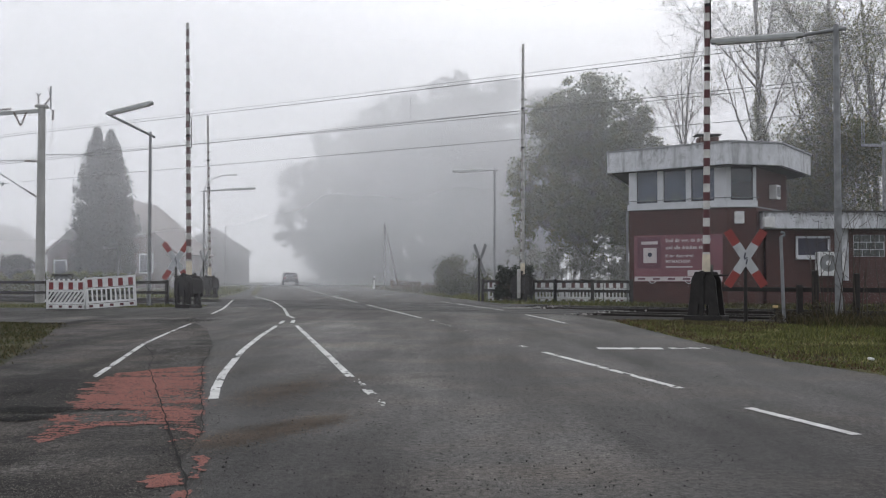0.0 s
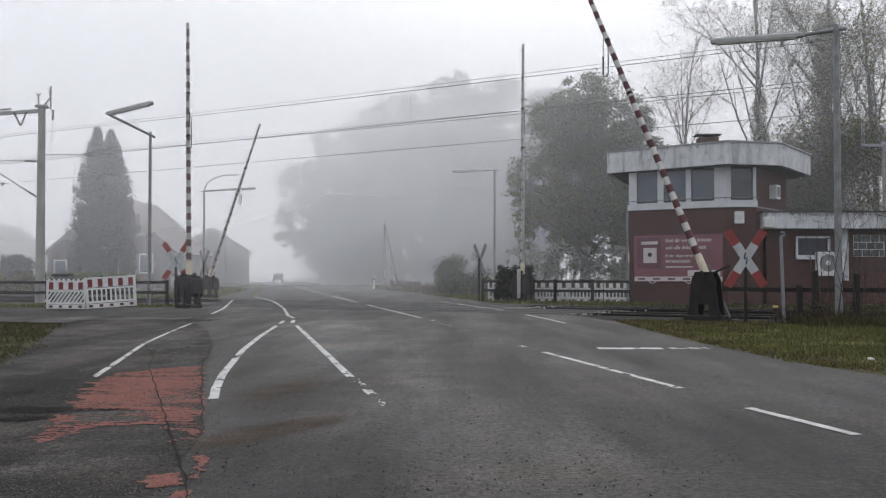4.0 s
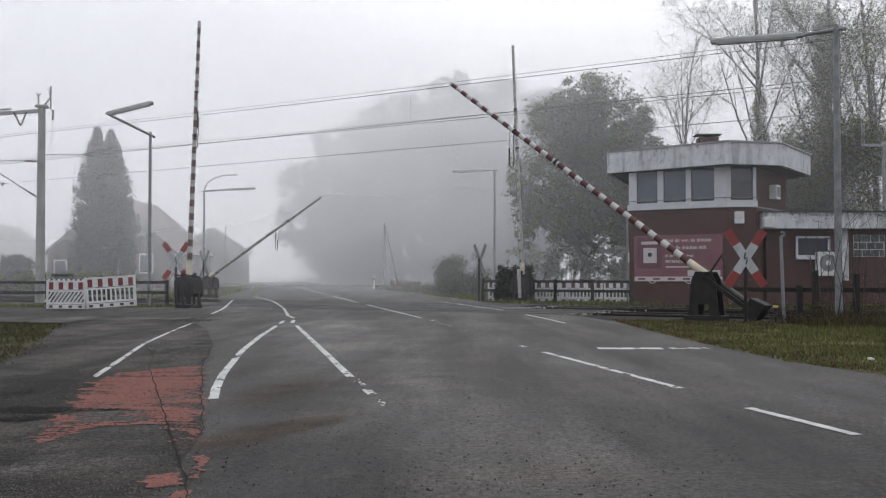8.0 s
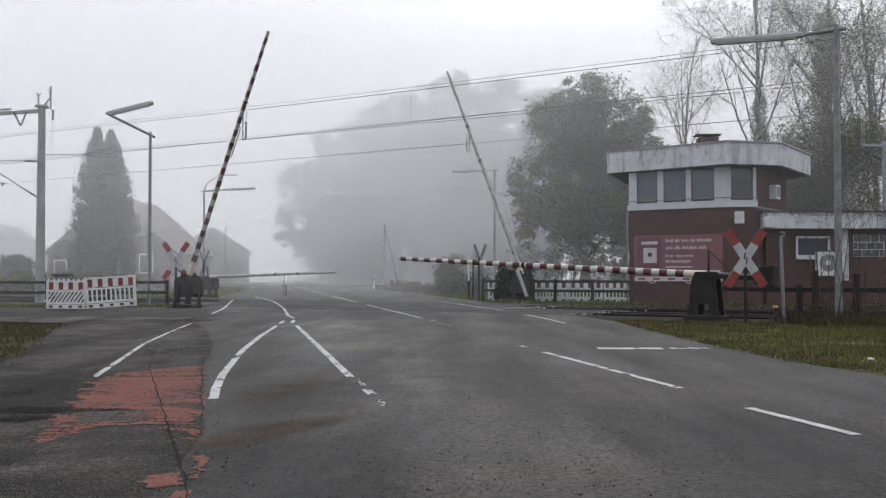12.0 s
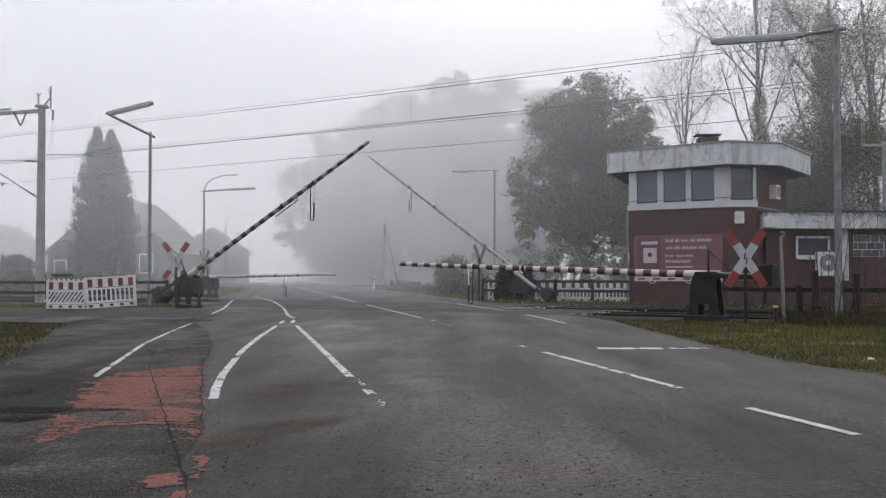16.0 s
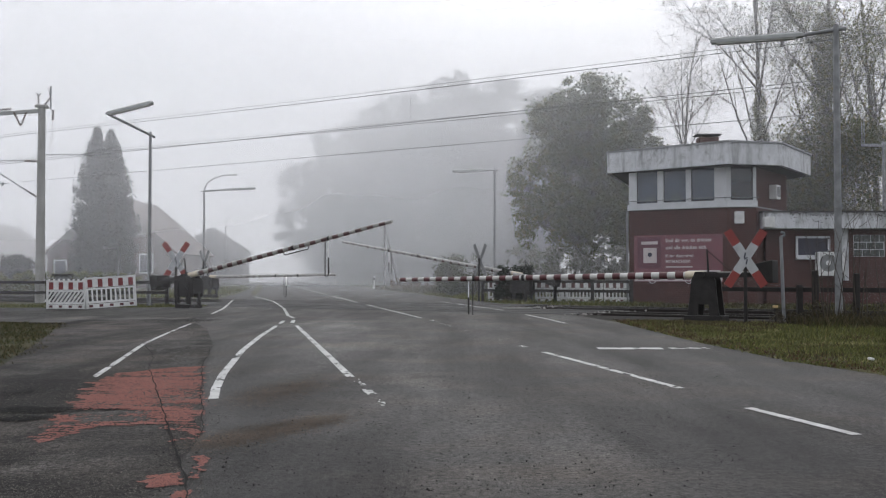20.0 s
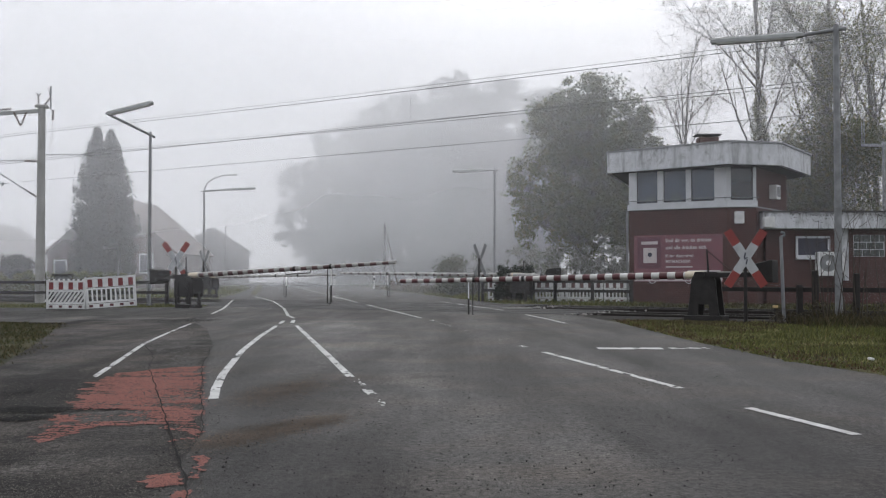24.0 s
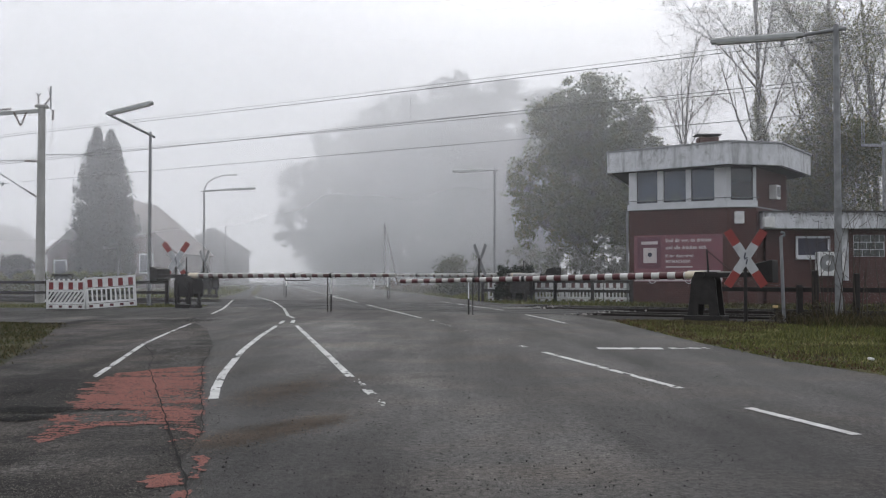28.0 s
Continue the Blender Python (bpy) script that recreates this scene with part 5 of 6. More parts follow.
def broadleaf(name, x, y, height, r, first, spread, depth, count, size, blur, leaf, label, seed, kids=(6, 9), twist=0.45, sides=6, min_r=0.012, lean=(0, 0), squash=1.0):
    rng = np.random.default_rng(seed)
    t = thing(name, pose(x, y, 0), label, "tree", "trees")
    segs, tips = limbs(rng, height, r, first, spread, depth, kids=kids, twist=twist, lean=lean)
    top = max(p.z for _, p, _, _ in segs)
    k = height / top
    sc = Matrix.Diagonal((k * squash, k * squash, k, 1))
    segs = [(sc @ a, sc @ b, max(ra, min_r), max(rb, min_r * 0.7)) for a, b, ra, rb in segs]
    tube_mesh("trunk", segs, M["bark"], t, sides)
    if count:
        tips = tips * np.array([k * squash, k * squash, k])
        pts = tips[rng.integers(0, len(tips), count)] + rng.normal(size=(count, 3)) * blur
        pts = pts[pts[:, 2] > height * 0.08]
        leaf_cloud("crown", pts, size, M[leaf], t, rng)
    return t


def clump_points(rng, lumps, count, shell=0.35):
    """Points in the outer skin of many overlapping lumps (x, y, z, radius)."""
    lumps = np.array(lumps)
    w = lumps[:, 3] ** 2
    i = rng.choice(len(lumps), count, p=w / w.sum())
    d = rng.normal(size=(count, 3))
    d /= np.linalg.norm(d, axis=1)[:, None]
    rr = lumps[i, 3] * (1 - np.abs(rng.normal(size=count)) * shell)
    return lumps[i, :3] + d * rr[:, None]


def mass_tree(name, x, y, height, width, count, size, leaf, label, seed, low=0.12, top_w=0.4, r=0.4, n=60, category="tree", group="trees", full=0.6):
    """A tall leafy tree: trunk, limbs, and foliage in many small lumps with gaps."""
    rng = np.random.default_rng(seed)
    t = thing(name, pose(x, y, 0), label, category, group)
    lumps, segs = [], []
    for i in range(n):
        f = low + (1 - low) * rng.beta(1.35, 1.5)
        prof = math.sin(math.pi * min(1, (f - low) / (1 - low) * 0.82 + 0.16)) ** full
        rad = width / 2 * max(prof, top_w * 0.4)
        an, q = rng.uniform(0, 2 * math.pi), rng.uniform(0.2, 1) ** 0.6
        lr = width * rng.uniform(0.07, 0.15)
        c = (math.cos(an) * rad * q, math.sin(an) * rad * q, min(f * height, height - lr))
        lumps.append((*c, lr))
        if i % 3 == 0:
            base, end = Vector((0, 0, max(0.5, c[2] * 0.45))), Vector(c)
            knee = base.lerp(end, 0.5) + Vector(rng.normal(size=3)) * 0.06 * width + Vector((0, 0, -0.03 * height))
            segs.append((base, knee, r * 0.32, r * 0.18))
            segs.append((knee, end, r * 0.18, 0.02))
    segs.append((Vector((0, 0, -0.1)), Vector((0, 0, height * 0.8)), r, r * 0.25))
    tube_mesh("trunk", segs, M["bark"], t)
    leaf_cloud("crown", clump_points(rng, lumps, count, 0.3), size, M[leaf], t, rng)
    return t


def conifer(x, y, height, width, count, seed, label):
    """Two close leaders with hundreds of short rising sprays, ragged at the edge."""
    rng = np.random.default_rng(seed)
    t = thing("conifer", pose(x, y, 0), label, "tree", "trees")
    segs, pts = [], []
    for ox, hh in ((-0.52, height), (0.55, height * 0.985)):
        segs.append((Vector((ox, 0, -0.1)), Vector((ox, 0, hh)), 0.25, 0.02))
        sprays = 900
        for i in range(sprays):
            f = 0.01 + 0.985 * (i + rng.uniform()) / sprays
            z = hh * f
            lim = width / 2 * 0.8 * float(np.interp(1 - f, (0, 0.05, 0.12, 0.25, 0.4, 0.6, 1), (0.02, 0.14, 0.34, 0.62, 0.84, 1, 1))) * min(1, 0.78 + f * 1.5) * rng.uniform(0.72, 1.1) + 0.03
            an = rng.uniform(0, 2 * math.pi)
            k = count // (2 * sprays)
            q = np.sqrt(rng.uniform(0.05, 1, k))
            rise = rng.uniform(0.15, 0.55)
            c = np.stack([ox + math.cos(an) * lim * q, math.sin(an) * lim * q, z - 0.25 * lim + rise * lim * q ** 2], 1)
            pts.append(c + rng.normal(size=(k, 3)) * np.array([0.07, 0.07, 0.08]))
            if i % 4 == 0:
                segs.append((Vector((ox, 0, z)), Vector(c[int(q.argmax())]), 0.025, 0.008))
    tube_mesh("trunk", segs, M["bark"], t, 4)
    leaf_cloud("crown", np.concatenate(pts), 0.22, M["needle"], t, rng, slim=0.32)
    return t


def bough_tree(name, x, y, height, width, low, boughs, sprays, leaves, size, leaf, label, seed, r=0.3, stretch=1.0):
    """A broad crown: boughs fill a rounded envelope, each carries flat sprays of leaves on its outside, and the sky shows between them."""
    rng = np.random.default_rng(seed)
    t = thing(name, pose(x, y, 0), label, "tree", "trees")
    segs, pts = [], []
    hc = height * (1 - low) / 2
    zc = height - hc
    fork = Vector((0, 0, height * max(low, 0.16)))
    segs.append((Vector((0, 0, -0.1)), fork, r, r * 0.8))
    segs.append((fork, Vector((rng.normal() * 0.3, rng.normal() * 0.3, height * 0.72)), r * 0.8, r * 0.2))
    for b in range(boughs):
        g = (b + 0.5) / boughs
        up = 1 - 2 * g
        ring = math.sqrt(max(0.05, 1 - abs(up) ** 2.6))
        an = b * 2.39996 + rng.uniform(-0.4, 0.4)
        br = width * rng.uniform(0.11, 0.18)
        q = rng.uniform(0.62, 1.0) if b % 3 else rng.uniform(0.1, 0.5)
        c = Vector((math.cos(an) * (width / 2 - br * 0.8) * ring * q * stretch, math.sin(an) * (width / 2 - br * 0.8) * ring * q, zc + up * (hc - br * 0.75)))
        base = Vector((0, 0, max(fork.z * 0.9, c.z * rng.uniform(0.45, 0.7))))
        knee = base.lerp(c, 0.55) + Vector(rng.normal(size=3)) * 0.05 * width + Vector((0, 0, -0.02 * height))
        segs += [(base, knee, r * 0.34, r * 0.2), (knee, c, r * 0.2, r * 0.1)]
        for s in range(sprays):
            d = Vector(rng.normal(size=3)) + Vector((c.x, c.y, 0)).normalized() * 0.45 + Vector((0, 0, 0.3))
            d.normalize()
            e = c + d * br * rng.uniform(0.55, 1.18)
            segs.append((c.lerp(e, 0.1), e, r * 0.07, 0.012))
            k = max(8, int(leaves * rng.uniform(0.5, 1.5)))
            sr = br * rng.uniform(0.2, 0.42)
            pts.append(np.array(e) + rng.normal(size=(k, 3)) * np.array([sr, sr, sr * 0.6]) * 0.62)
    tube_mesh("trunk", segs, M["bark"], t, 5)
    leaf_cloud("crown", np.concatenate(pts), size, M[leaf], t, rng)
    return t


conifer(-25.8, 75, 12.3, 5.0, 72000, 3, "tall dense two-topped conifer in front of a house")
bough_tree("oak", 8.3, 58, 12.7, 9.8, 0.13, 30, 24, 95, 0.17, "oak_leaf", "dark green leafy oak behind the fence", 11, 0.3)
bough_tree("small_oak", 11.6, 63, 10.2, 5.5, 0.25, 14, 18, 80, 0.17, "oak_leaf", "smaller oak beside the signal house roof", 15, 0.2)
mass_tree("small_tree", 15.8, 62, 9.2, 4.5, 5000, 0.22, "autumn", "small yellowing tree behind the signal house", 12, 0.2, 0.5, 0.15, 40)
for i, (x, y, h, w, low) in enumerate(((-20.6, 166, 20.9, 17, 0.1), (-13.2, 150, 24.8, 16.5, 0.12), (-6.1, 141, 27, 16.5, 0.2), (1.2, 135, 28.7, 15.5, 0.2),
                                       (8.4, 140, 29.3, 15, 0.24), (14.2, 126, 25, 13, 0.15), (-16.0, 152, 13.2, 11, 0.04), (8.8, 124, 9.5, 8, 0.05), (4.5, 150, 24, 14, 0.06), (11.5, 146, 20, 13, 0.06))):
    bough_tree("far_tree", x, y, h, w, low, 34, 15, 46, 0.36, "far_leaf", "tall leafy tree dissolving in the fog", 20 + i, 0.4)


def fan_tree(name, x, y, height, r, leaders, opening, count, size, leaf, label, seed, trunk=0.28, blur=0.22):
    """A tree whose short trunk forks into long rising leaders that fan out into fine twigs."""
    rng = np.random.default_rng(seed)
    t = thing(name, pose(x, y, 0), label, "tree", "trees")
    segs, tips = [], []

    def shoot(p, d, ln, rad, lev):
        n = 6 if lev < 2 else 4
        q = p
        for i in range(n):
            d = (d + Vector(rng.normal(size=3)) * (0.05 if lev < 2 else 0.12) + Vector((0, 0, 0.05))).normalized()
            e = q + d * ln / n
            segs.append((q, e, max(rad * (1 - 0.8 * i / n), 0.008), max(rad * (1 - 0.8 * (i + 1) / n), 0.006)))
            if lev >= 2:
                tips.append(tuple(e))
            if lev < 4 and i > 0:
                for _ in range(2 if lev == 1 else 1):
                    an = rng.uniform(0, 2 * math.pi)
                    side = Vector((math.cos(an), math.sin(an), 0.1))
                    shoot(e, (d * 0.75 + side * rng.uniform(0.5, 0.95)).normalized(), ln * rng.uniform(0.3, 0.48) * (1.15 - 0.5 * i / n), rad * (1 - 0.8 * i / n) * 0.5, lev + 1)
            q = e

    fork = Vector((0, 0, height * trunk))
    segs.append((Vector((0, 0, -0.1)), fork, r, r * 0.8))
    for i in range(leaders):
        an = 2 * math.pi * (i + rng.uniform(0, 0.6)) / leaders
        out = opening * rng.uniform(0.6, 1.25)
        if i == 0:
            shoot(fork, Vector((0.02, 0, 1)), height * (1 - trunk), r * 0.8, 1)
            continue
        low = Vector((0, 0, height * rng.uniform(trunk * 0.7, trunk + 0.3 * (1 - trunk))))
        shoot(low, Vector((math.cos(an) * out, math.sin(an) * out, 1)).normalized(), (height - low.z) * rng.uniform(0.5, 0.78), r * 0.36, 1)
    tube_mesh("trunk", segs, M["bark"], t, 5)
    if count:
        tp = np.array(tips)
        leaf_cloud("crown", tp[rng.integers(0, len(tp), count)] + rng.normal(size=(count, 3)) * blur, size, M[leaf], t, rng)
    return t


fan_tree("bare_tree", 15.6, 64, 17.8, 0.14, 9, 0.62, 3500, 0.085, "autumn", "slender almost bare autumn tree behind the signal house", 31, 0.42)
fan_tree("bare_tree", 18.0, 56, 22, 0.19, 9, 0.75, 5500, 0.085, "autumn", "tall thinly leaved autumn tree with ivy on its trunk", 37, 0.4)


def trunk_ivy(tree, count, z0, z1, wide, thin, seed):
    """Ivy round a trunk, thick below and thinning out upwards, in uneven tufts."""
    rng = np.random.default_rng(seed)
    z, a = rng.uniform(z0, z1, count), rng.uniform(0, 2 * math.pi, count)
    tuft = np.array([1 + 0.55 * noise.noise((q * 1.1, s * 0.9, seed)) for q, s in zip(z, a)])
    r = (thin + (wide - thin) * np.clip(1 - (z - z0) / (z1 - z0), 0.05, 1)) * rng.uniform(0.35, 1.1, count) * tuft
    leaf_cloud("ivy", np.stack([np.cos(a) * r, np.sin(a) * r, z], 1), 0.13, M["ivy"], tree, rng, "ivy climbing the trunk")


trunk_ivy(bpy.data.objects["bare_tree.001"], 5200, 3, 11.5, 1.05, 0.3, 5)
fan_tree("ivy_tree", 21.0, 54, 20, 0.28, 6, 0.5, 12000, 0.12, "ivy", "tall ivy-clad tree behind the annex", 41, 0.3, 0.6)
broadleaf("ivy_tree", 21.9, 54.4, 10.2, 0.2, 0.08, 0.8, 3, 34000, 0.15, 0.55, "ivy", "dense ivy-clad tree behind the annex roof", 43, kids=(7, 10))
trunk_ivy(bpy.data.objects["ivy_tree"], 11000, 2.5, 15.5, 0.95, 0.5, 6)
fan_tree("ivy_tree", 24.6, 56, 20, 0.26, 7, 0.65, 12000, 0.12, "ivy", "tall leafy tree at the edge of the yard", 47, 0.25, 0.65)
broadleaf("ivy_tree", 18.9, 54.2, 7.8, 0.16, 0.08, 0.8, 3, 11000, 0.15, 0.45, "ivy", "leafy young tree behind the signal house", 49, kids=(7, 10))


def shrub(name, x, y, w, d, h, count, size, leaf, label, seed, lump_count=26):
    rng = np.random.default_rng(seed)
    t = thing(name, pose(x, y, 0), label, "shrub", "shrubs")
    lumps, segs = [], []
    for i in range(lump_count):
        lr = min(w, d, h) * rng.uniform(0.12, 0.24)
        c = (rng.uniform(-1, 1) * (w / 2 - lr * 0.5), rng.uniform(-1, 1) * (d / 2), rng.uniform(0.15, 1) * (h - lr))
        lumps.append((*c, lr))
        root = 0.93 if h < w / 2.5 else 0.4
        segs.append((Vector((c[0] * root, c[1] * root, -0.05)), Vector(c), 0.012 if h < 1 else 0.03, 0.006))
    tube_mesh("stem", segs, M["bark"], t, 5)
    leaf_cloud("foliage", clump_points(rng, lumps, count, 0.5), size, M[leaf], t, rng)


shrub("bush", 1.07, 53.6, 3.2, 2.4, 2.5, 7000, 0.12, "far_leaf", "dark rounded bush beside the road", 51, 60)
for i, (x, h) in enumerate(((4.6, 2.6), (6.4, 2.8), (8.2, 2.9), (10.0, 2.7))):
    shrub("pale_shrub", x * 1.08, 53.7 + (i % 2), 2.6, 1.8, h * 1.06, 2600, 0.15, "pale_bloom", "pale seeding shrub behind the white barriers", 60 + i)
shrub("climbing_ivy", 18.0, 55.9, 1.3, 1.3, 9.5, 4200, 0.14, "ivy", "dark climbing ivy around a tree trunk", 55, 70)
shrub("bush", 3.05, 41.75, 1.7, 1.0, 1.6, 12000, 0.09, "needle", "low dark bush behind the barrier machine", 71, 80)
shrub("bush", -37.6, 84, 5.5, 2.2, 3.0, 9000, 0.2, "needle", "dark garden bushes beside the brick house", 70, 120)
shrub("hedge", -26.5, 58, 17, 3.0, 1.4, 30000, 0.2, "oak_leaf", "long low hedge in front of the houses", 72, 340)
shrub("undergrowth", -4.0, 123.5, 16, 4.0, 7.3, 17000, 0.42, "far_leaf", "dense undergrowth below the foggy trees", 73, 190)
shrub("undergrowth", 6.6, 123, 15.5, 4.0, 4.0, 14000, 0.42, "far_leaf", "dense undergrowth below the foggy trees", 74, 150)


def grass_patch(name, poly, count, tall, seed, label, leaf="blade", z=0.0):
    """Single blades of grass, bent and uneven, over an outline in the plan."""
    rng = np.random.default_rng(seed)
    xs, ys = [p[0] for p in poly], [p[1] for p in poly]
    pts = []
    while len(pts) < count:
        x, y = rng.uniform(min(xs), max(xs)), rng.uniform(min(ys), max(ys))
        if inside(poly, x + 0.45 * noise.noise((x * 1.7, y * 1.7, seed + 7)), y + 0.45 * noise.noise((x * 1.7, y * 1.7, seed + 8))) and rng.uniform() < 0.45 + 0.9 * noise.noise((x * 0.9, y * 0.9, seed)):
            pts.append((x, y, z))
    p = np.array(pts)
    k = len(p)
    an = rng.uniform(0, 2 * math.pi, k)
    lump = np.array([0.7 + 0.8 * noise.noise((x * 1.3, y * 1.3, seed + 4.0)) for x, y, _ in pts])
    h = tall * rng.uniform(0.4, 1.2, k) * np.clip(lump, 0.25, 2)
    w = rng.uniform(0.004, 0.009, k) * (1 + p[:, 1] / 20)
    side = np.stack([np.cos(an), np.sin(an), 0 * an], 1) * w[:, None]
    bend = rng.normal(size=(k, 2)) * (h * 0.45)[:, None]
    tip = p + np.concatenate([bend, h[:, None]], 1)
    v = np.stack([p - side, p + side, tip], 1).reshape(-1, 3)
    me = bpy.data.meshes.new(name)
    me.vertices.add(k * 3)
    me.vertices.foreach_set("co", v.ravel())
    me.loops.add(k * 3)
    me.loops.foreach_set("vertex_index", np.arange(k * 3))
    me.polygons.add(k)
    me.polygons.foreach_set("loop_start", np.arange(k) * 3)
    me.update(calc_edges=True)
    me.materials.append(M[leaf])
    return tagged(new(name, me), label, "grass", "", "stuff")


VERGE = [(4.98, 10.9), (4.55, 12.8), (4.28, 16.5), (4.2, 23.2), (4.5, 24.3), (7.0, 23.3), (9.6, 22.3), (12.6, 20.3), (12, 17), (7.5, 10.5)]
solid("verge", sheet(VERGE, -0.012), M["verge"], "mossy grass verge beside the road", "verge", "structure")
grass_patch("grass", VERGE, 85000, 0.07, 81, "short green grass of the road verge", z=-0.02)
grass_patch("dry_grass", VERGE, 9000, 0.09, 80, "yellowed tufts in the verge grass", "straw", -0.02)
grass_patch("dry_grass", VERGE, 7000, 0.1, 90, "brown withered blades among the verge grass", "brown_blade", -0.02)
grass_patch("dry_grass", [(4.3, 24.3), (4.2, 20.5), (6.5, 19.8), (8.5, 20.0), (12.4, 18.0), (12.5, 20.3), (9.6, 22.3), (7, 23.3)], 9000, 0.1, 91, "brown rough grass towards the track", "brown_blade", -0.02)
grass_patch("dry_grass", [(4.35, 15.5), (8.6, 16.0), (10.5, 20.0), (7.0, 23.0), (4.5, 24.0)], 12000, 0.06, 93, "pale mossy tufts towards the barrier", "straw", -0.02)
grass_patch("grass", [(5.6, 17.0), (8.2, 15.0), (12, 17.5), (12.3, 19.5), (7.4, 21.0)], 8000, 0.16, 92, "taller green tufts on the verge", z=-0.02)
grass_patch("dry_grass", [(7.7, 20.6), (8.0, 23.0), (12.6, 20.4), (12, 18.4)], 6000, 0.45, 82, "long withered grass around the lamp post", "dry_blade", -0.02)
grass_patch("grass", [(-8.95, 23), (-6.8, 16.5), (-5.42, 11.9), (-5.0, 10), (-9, 10), (-16, 23.9), (-10.5, 23.5)], 14000, 0.06, 83, "short dull grass beside the side path", "dull_blade", -0.02)
grass_patch("dry_grass", [(-8.7, 23), (-6.5, 16.5), (-5.2, 11.9), (-4.8, 10), (-9, 10), (-16, 24.2), (-10.5, 23.8)], 9000, 0.06, 88, "thin withered grass at the edge of the side path", "dry_blade", -0.015)
grass_patch("grass", [(-10.2, 34.4), (-8.6, 35.6), (-8.6, 36.5), (-20, 37), (-20, 34.5)], 5000, 0.16, 84, "rough grass under the dark fence", z=-0.03)
grass_patch("dry_grass", [(5.2, 36.2), (9.8, 37.0), (12.6, 37.2), (22, 37.9), (22, 25.6), (12, 31.9)], 8000, 0.2, 89, "rough withered grass before the signal house", "dry_blade", -0.03)
grass_patch("grass", [(5.2, 36.2), (9.8, 37.0), (12.6, 37.2), (22, 37.9), (22, 25.6), (12, 31.9)], 3000, 0.16, 79, "rough grass between the tracks and the signal house", z=-0.03)
grass_patch("grass", [(2.4, 38.6), (0.7, 47.8), (-1.2, 59), (4, 56), (9, 40), (8, 36.5)], 12000, 0.22, 85, "rough grass beyond the tracks", z=-0.03)
grass_patch("dry_grass", [(-1.0, 60), (-6.2, 87), (8, 92), (6, 60)], 8000, 0.35, 86, "withered grass along the far road", "dry_blade", -0.03)
grass_patch("grass", [(-11.6, 50.5), (-13, 62), (-17.2, 89), (-22, 88), (-16, 50)], 7000, 0.3, 87, "rough grass beside the far path", z=-0.03)


def sapling(x, y, h, seed):
    rng = np.random.default_rng(seed)
    t = thing("sapling", pose(x, y, 0), "thin bare dark sapling in the long grass", "sapling", "saplings")
    segs = []

    def shoot(p, d, ln, r):
        q = p
        for i in range(6):
            d = (d + Vector(rng.normal(size=3)) * 0.07 + Vector((0, 0, 0.03))).normalized()
            e = q + d * ln / 6
            segs.append((q, e, r * (1 - i / 8), r * (1 - (i + 1) / 8)))
            if i > 1 and r > 0.008 and rng.uniform() < 0.6:
                shoot(e, (d + Vector(rng.normal(size=3)) * 0.5).normalized(), ln * 0.3, r * 0.45)
            q = e

    for k in range(int(rng.integers(1, 3))):
        shoot(Vector((rng.uniform(-0.1, 0.1), 0, -0.05)), Vector((rng.uniform(-0.12, 0.12), 0, 1)).normalized(), h * rng.uniform(0.7, 1), 0.018)
    tube_mesh("stem", segs, M["bark"], t, 5)


for i, (x, y, h) in enumerate(((8.35, 21.6, 2.4), (8.75, 22.2, 2.9), (9.05, 22.0, 2.0), (9.45, 22.4, 2.9), (9.75, 21.8, 2.1), (10.0, 22.6, 2.6), (8.55, 22.8, 1.6), (10.3, 22.0, 2.2), (10.55, 22.8, 2.7), (8.9, 23.3, 2.3), (9.85, 23.4, 2.6), (9.3, 21.7, 1.5), (10.1, 21.5, 1.3))):
    sapling(x, y, h, 90 + i)

rng_p = np.random.default_rng(7)
pk = 2600
py = 4.6 + 7.5 * rng_p.uniform(0, 1, pk) ** 1.6
stones("gravel", np.stack([rng_p.uniform(-0.5, 0.22, pk) * py, py, np.full(pk, 0.004)], 1), 0.006, M["pebble"], "loose dark grit scattered on the asphalt", Matrix(), rng_p)


def grains(rng, count, a, b, spread, size, mat, label):
    """Fine grains washed into a soft band along a line in the plan."""
    f = rng.uniform(0, 1, count)[:, None]
    p = np.array(a) * (1 - f) + np.array(b) * f + rng.normal(size=(count, 2)) * np.array(spread)
    stones("grains", np.concatenate([p, np.full((count, 1), 0.002)], 1), size, M[mat], label, Matrix(), rng)


grains(rng_p, 9000, (-1.55, 6.4), (-0.85, 7.7), (0.12, 0.16), 0.0045, "dirt", "thin ochre dirt washed across the asphalt")
grains(rng_p, 5000, (-1.75, 8.8), (-1.3, 10.2), (0.16, 0.4), 0.005, "dirt", "thin ochre dirt washed across the asphalt")
dk = 900
dy = 4.8 + 7 * rng_p.uniform(0, 1, dk) ** 1.4
stones("dark_crumbs", np.stack([rng_p.uniform(-0.3, 0.3, dk) * dy, dy, np.full(dk, 0.003)], 1), 0.0075, M["tar"], "dark crumbs of tar scattered on the asphalt", Matrix(), rng_p)
gk = 8000
gy = 4.6 + 5.5 * rng_p.uniform(0, 1, gk) ** 1.5
stones("pale_grit", np.stack([rng_p.uniform(-0.5, -0.24, gk) * gy, gy, np.full(gk, 0.006)], 1), 0.005, M["pale_grit"], "pale loose grit on the old asphalt", Matrix(), rng_p)
lk = 1000
lu = rng_p.uniform(0, 1, lk)
ly = 10.5 + 14 * lu
lx = np.interp(ly, [10.9, 12.7, 16.5, 23.5, 25], [4.95, 4.55, 4.28, 4.2, 4.3]) + np.abs(rng_p.normal(size=lk)) * 0.3 - 0.06
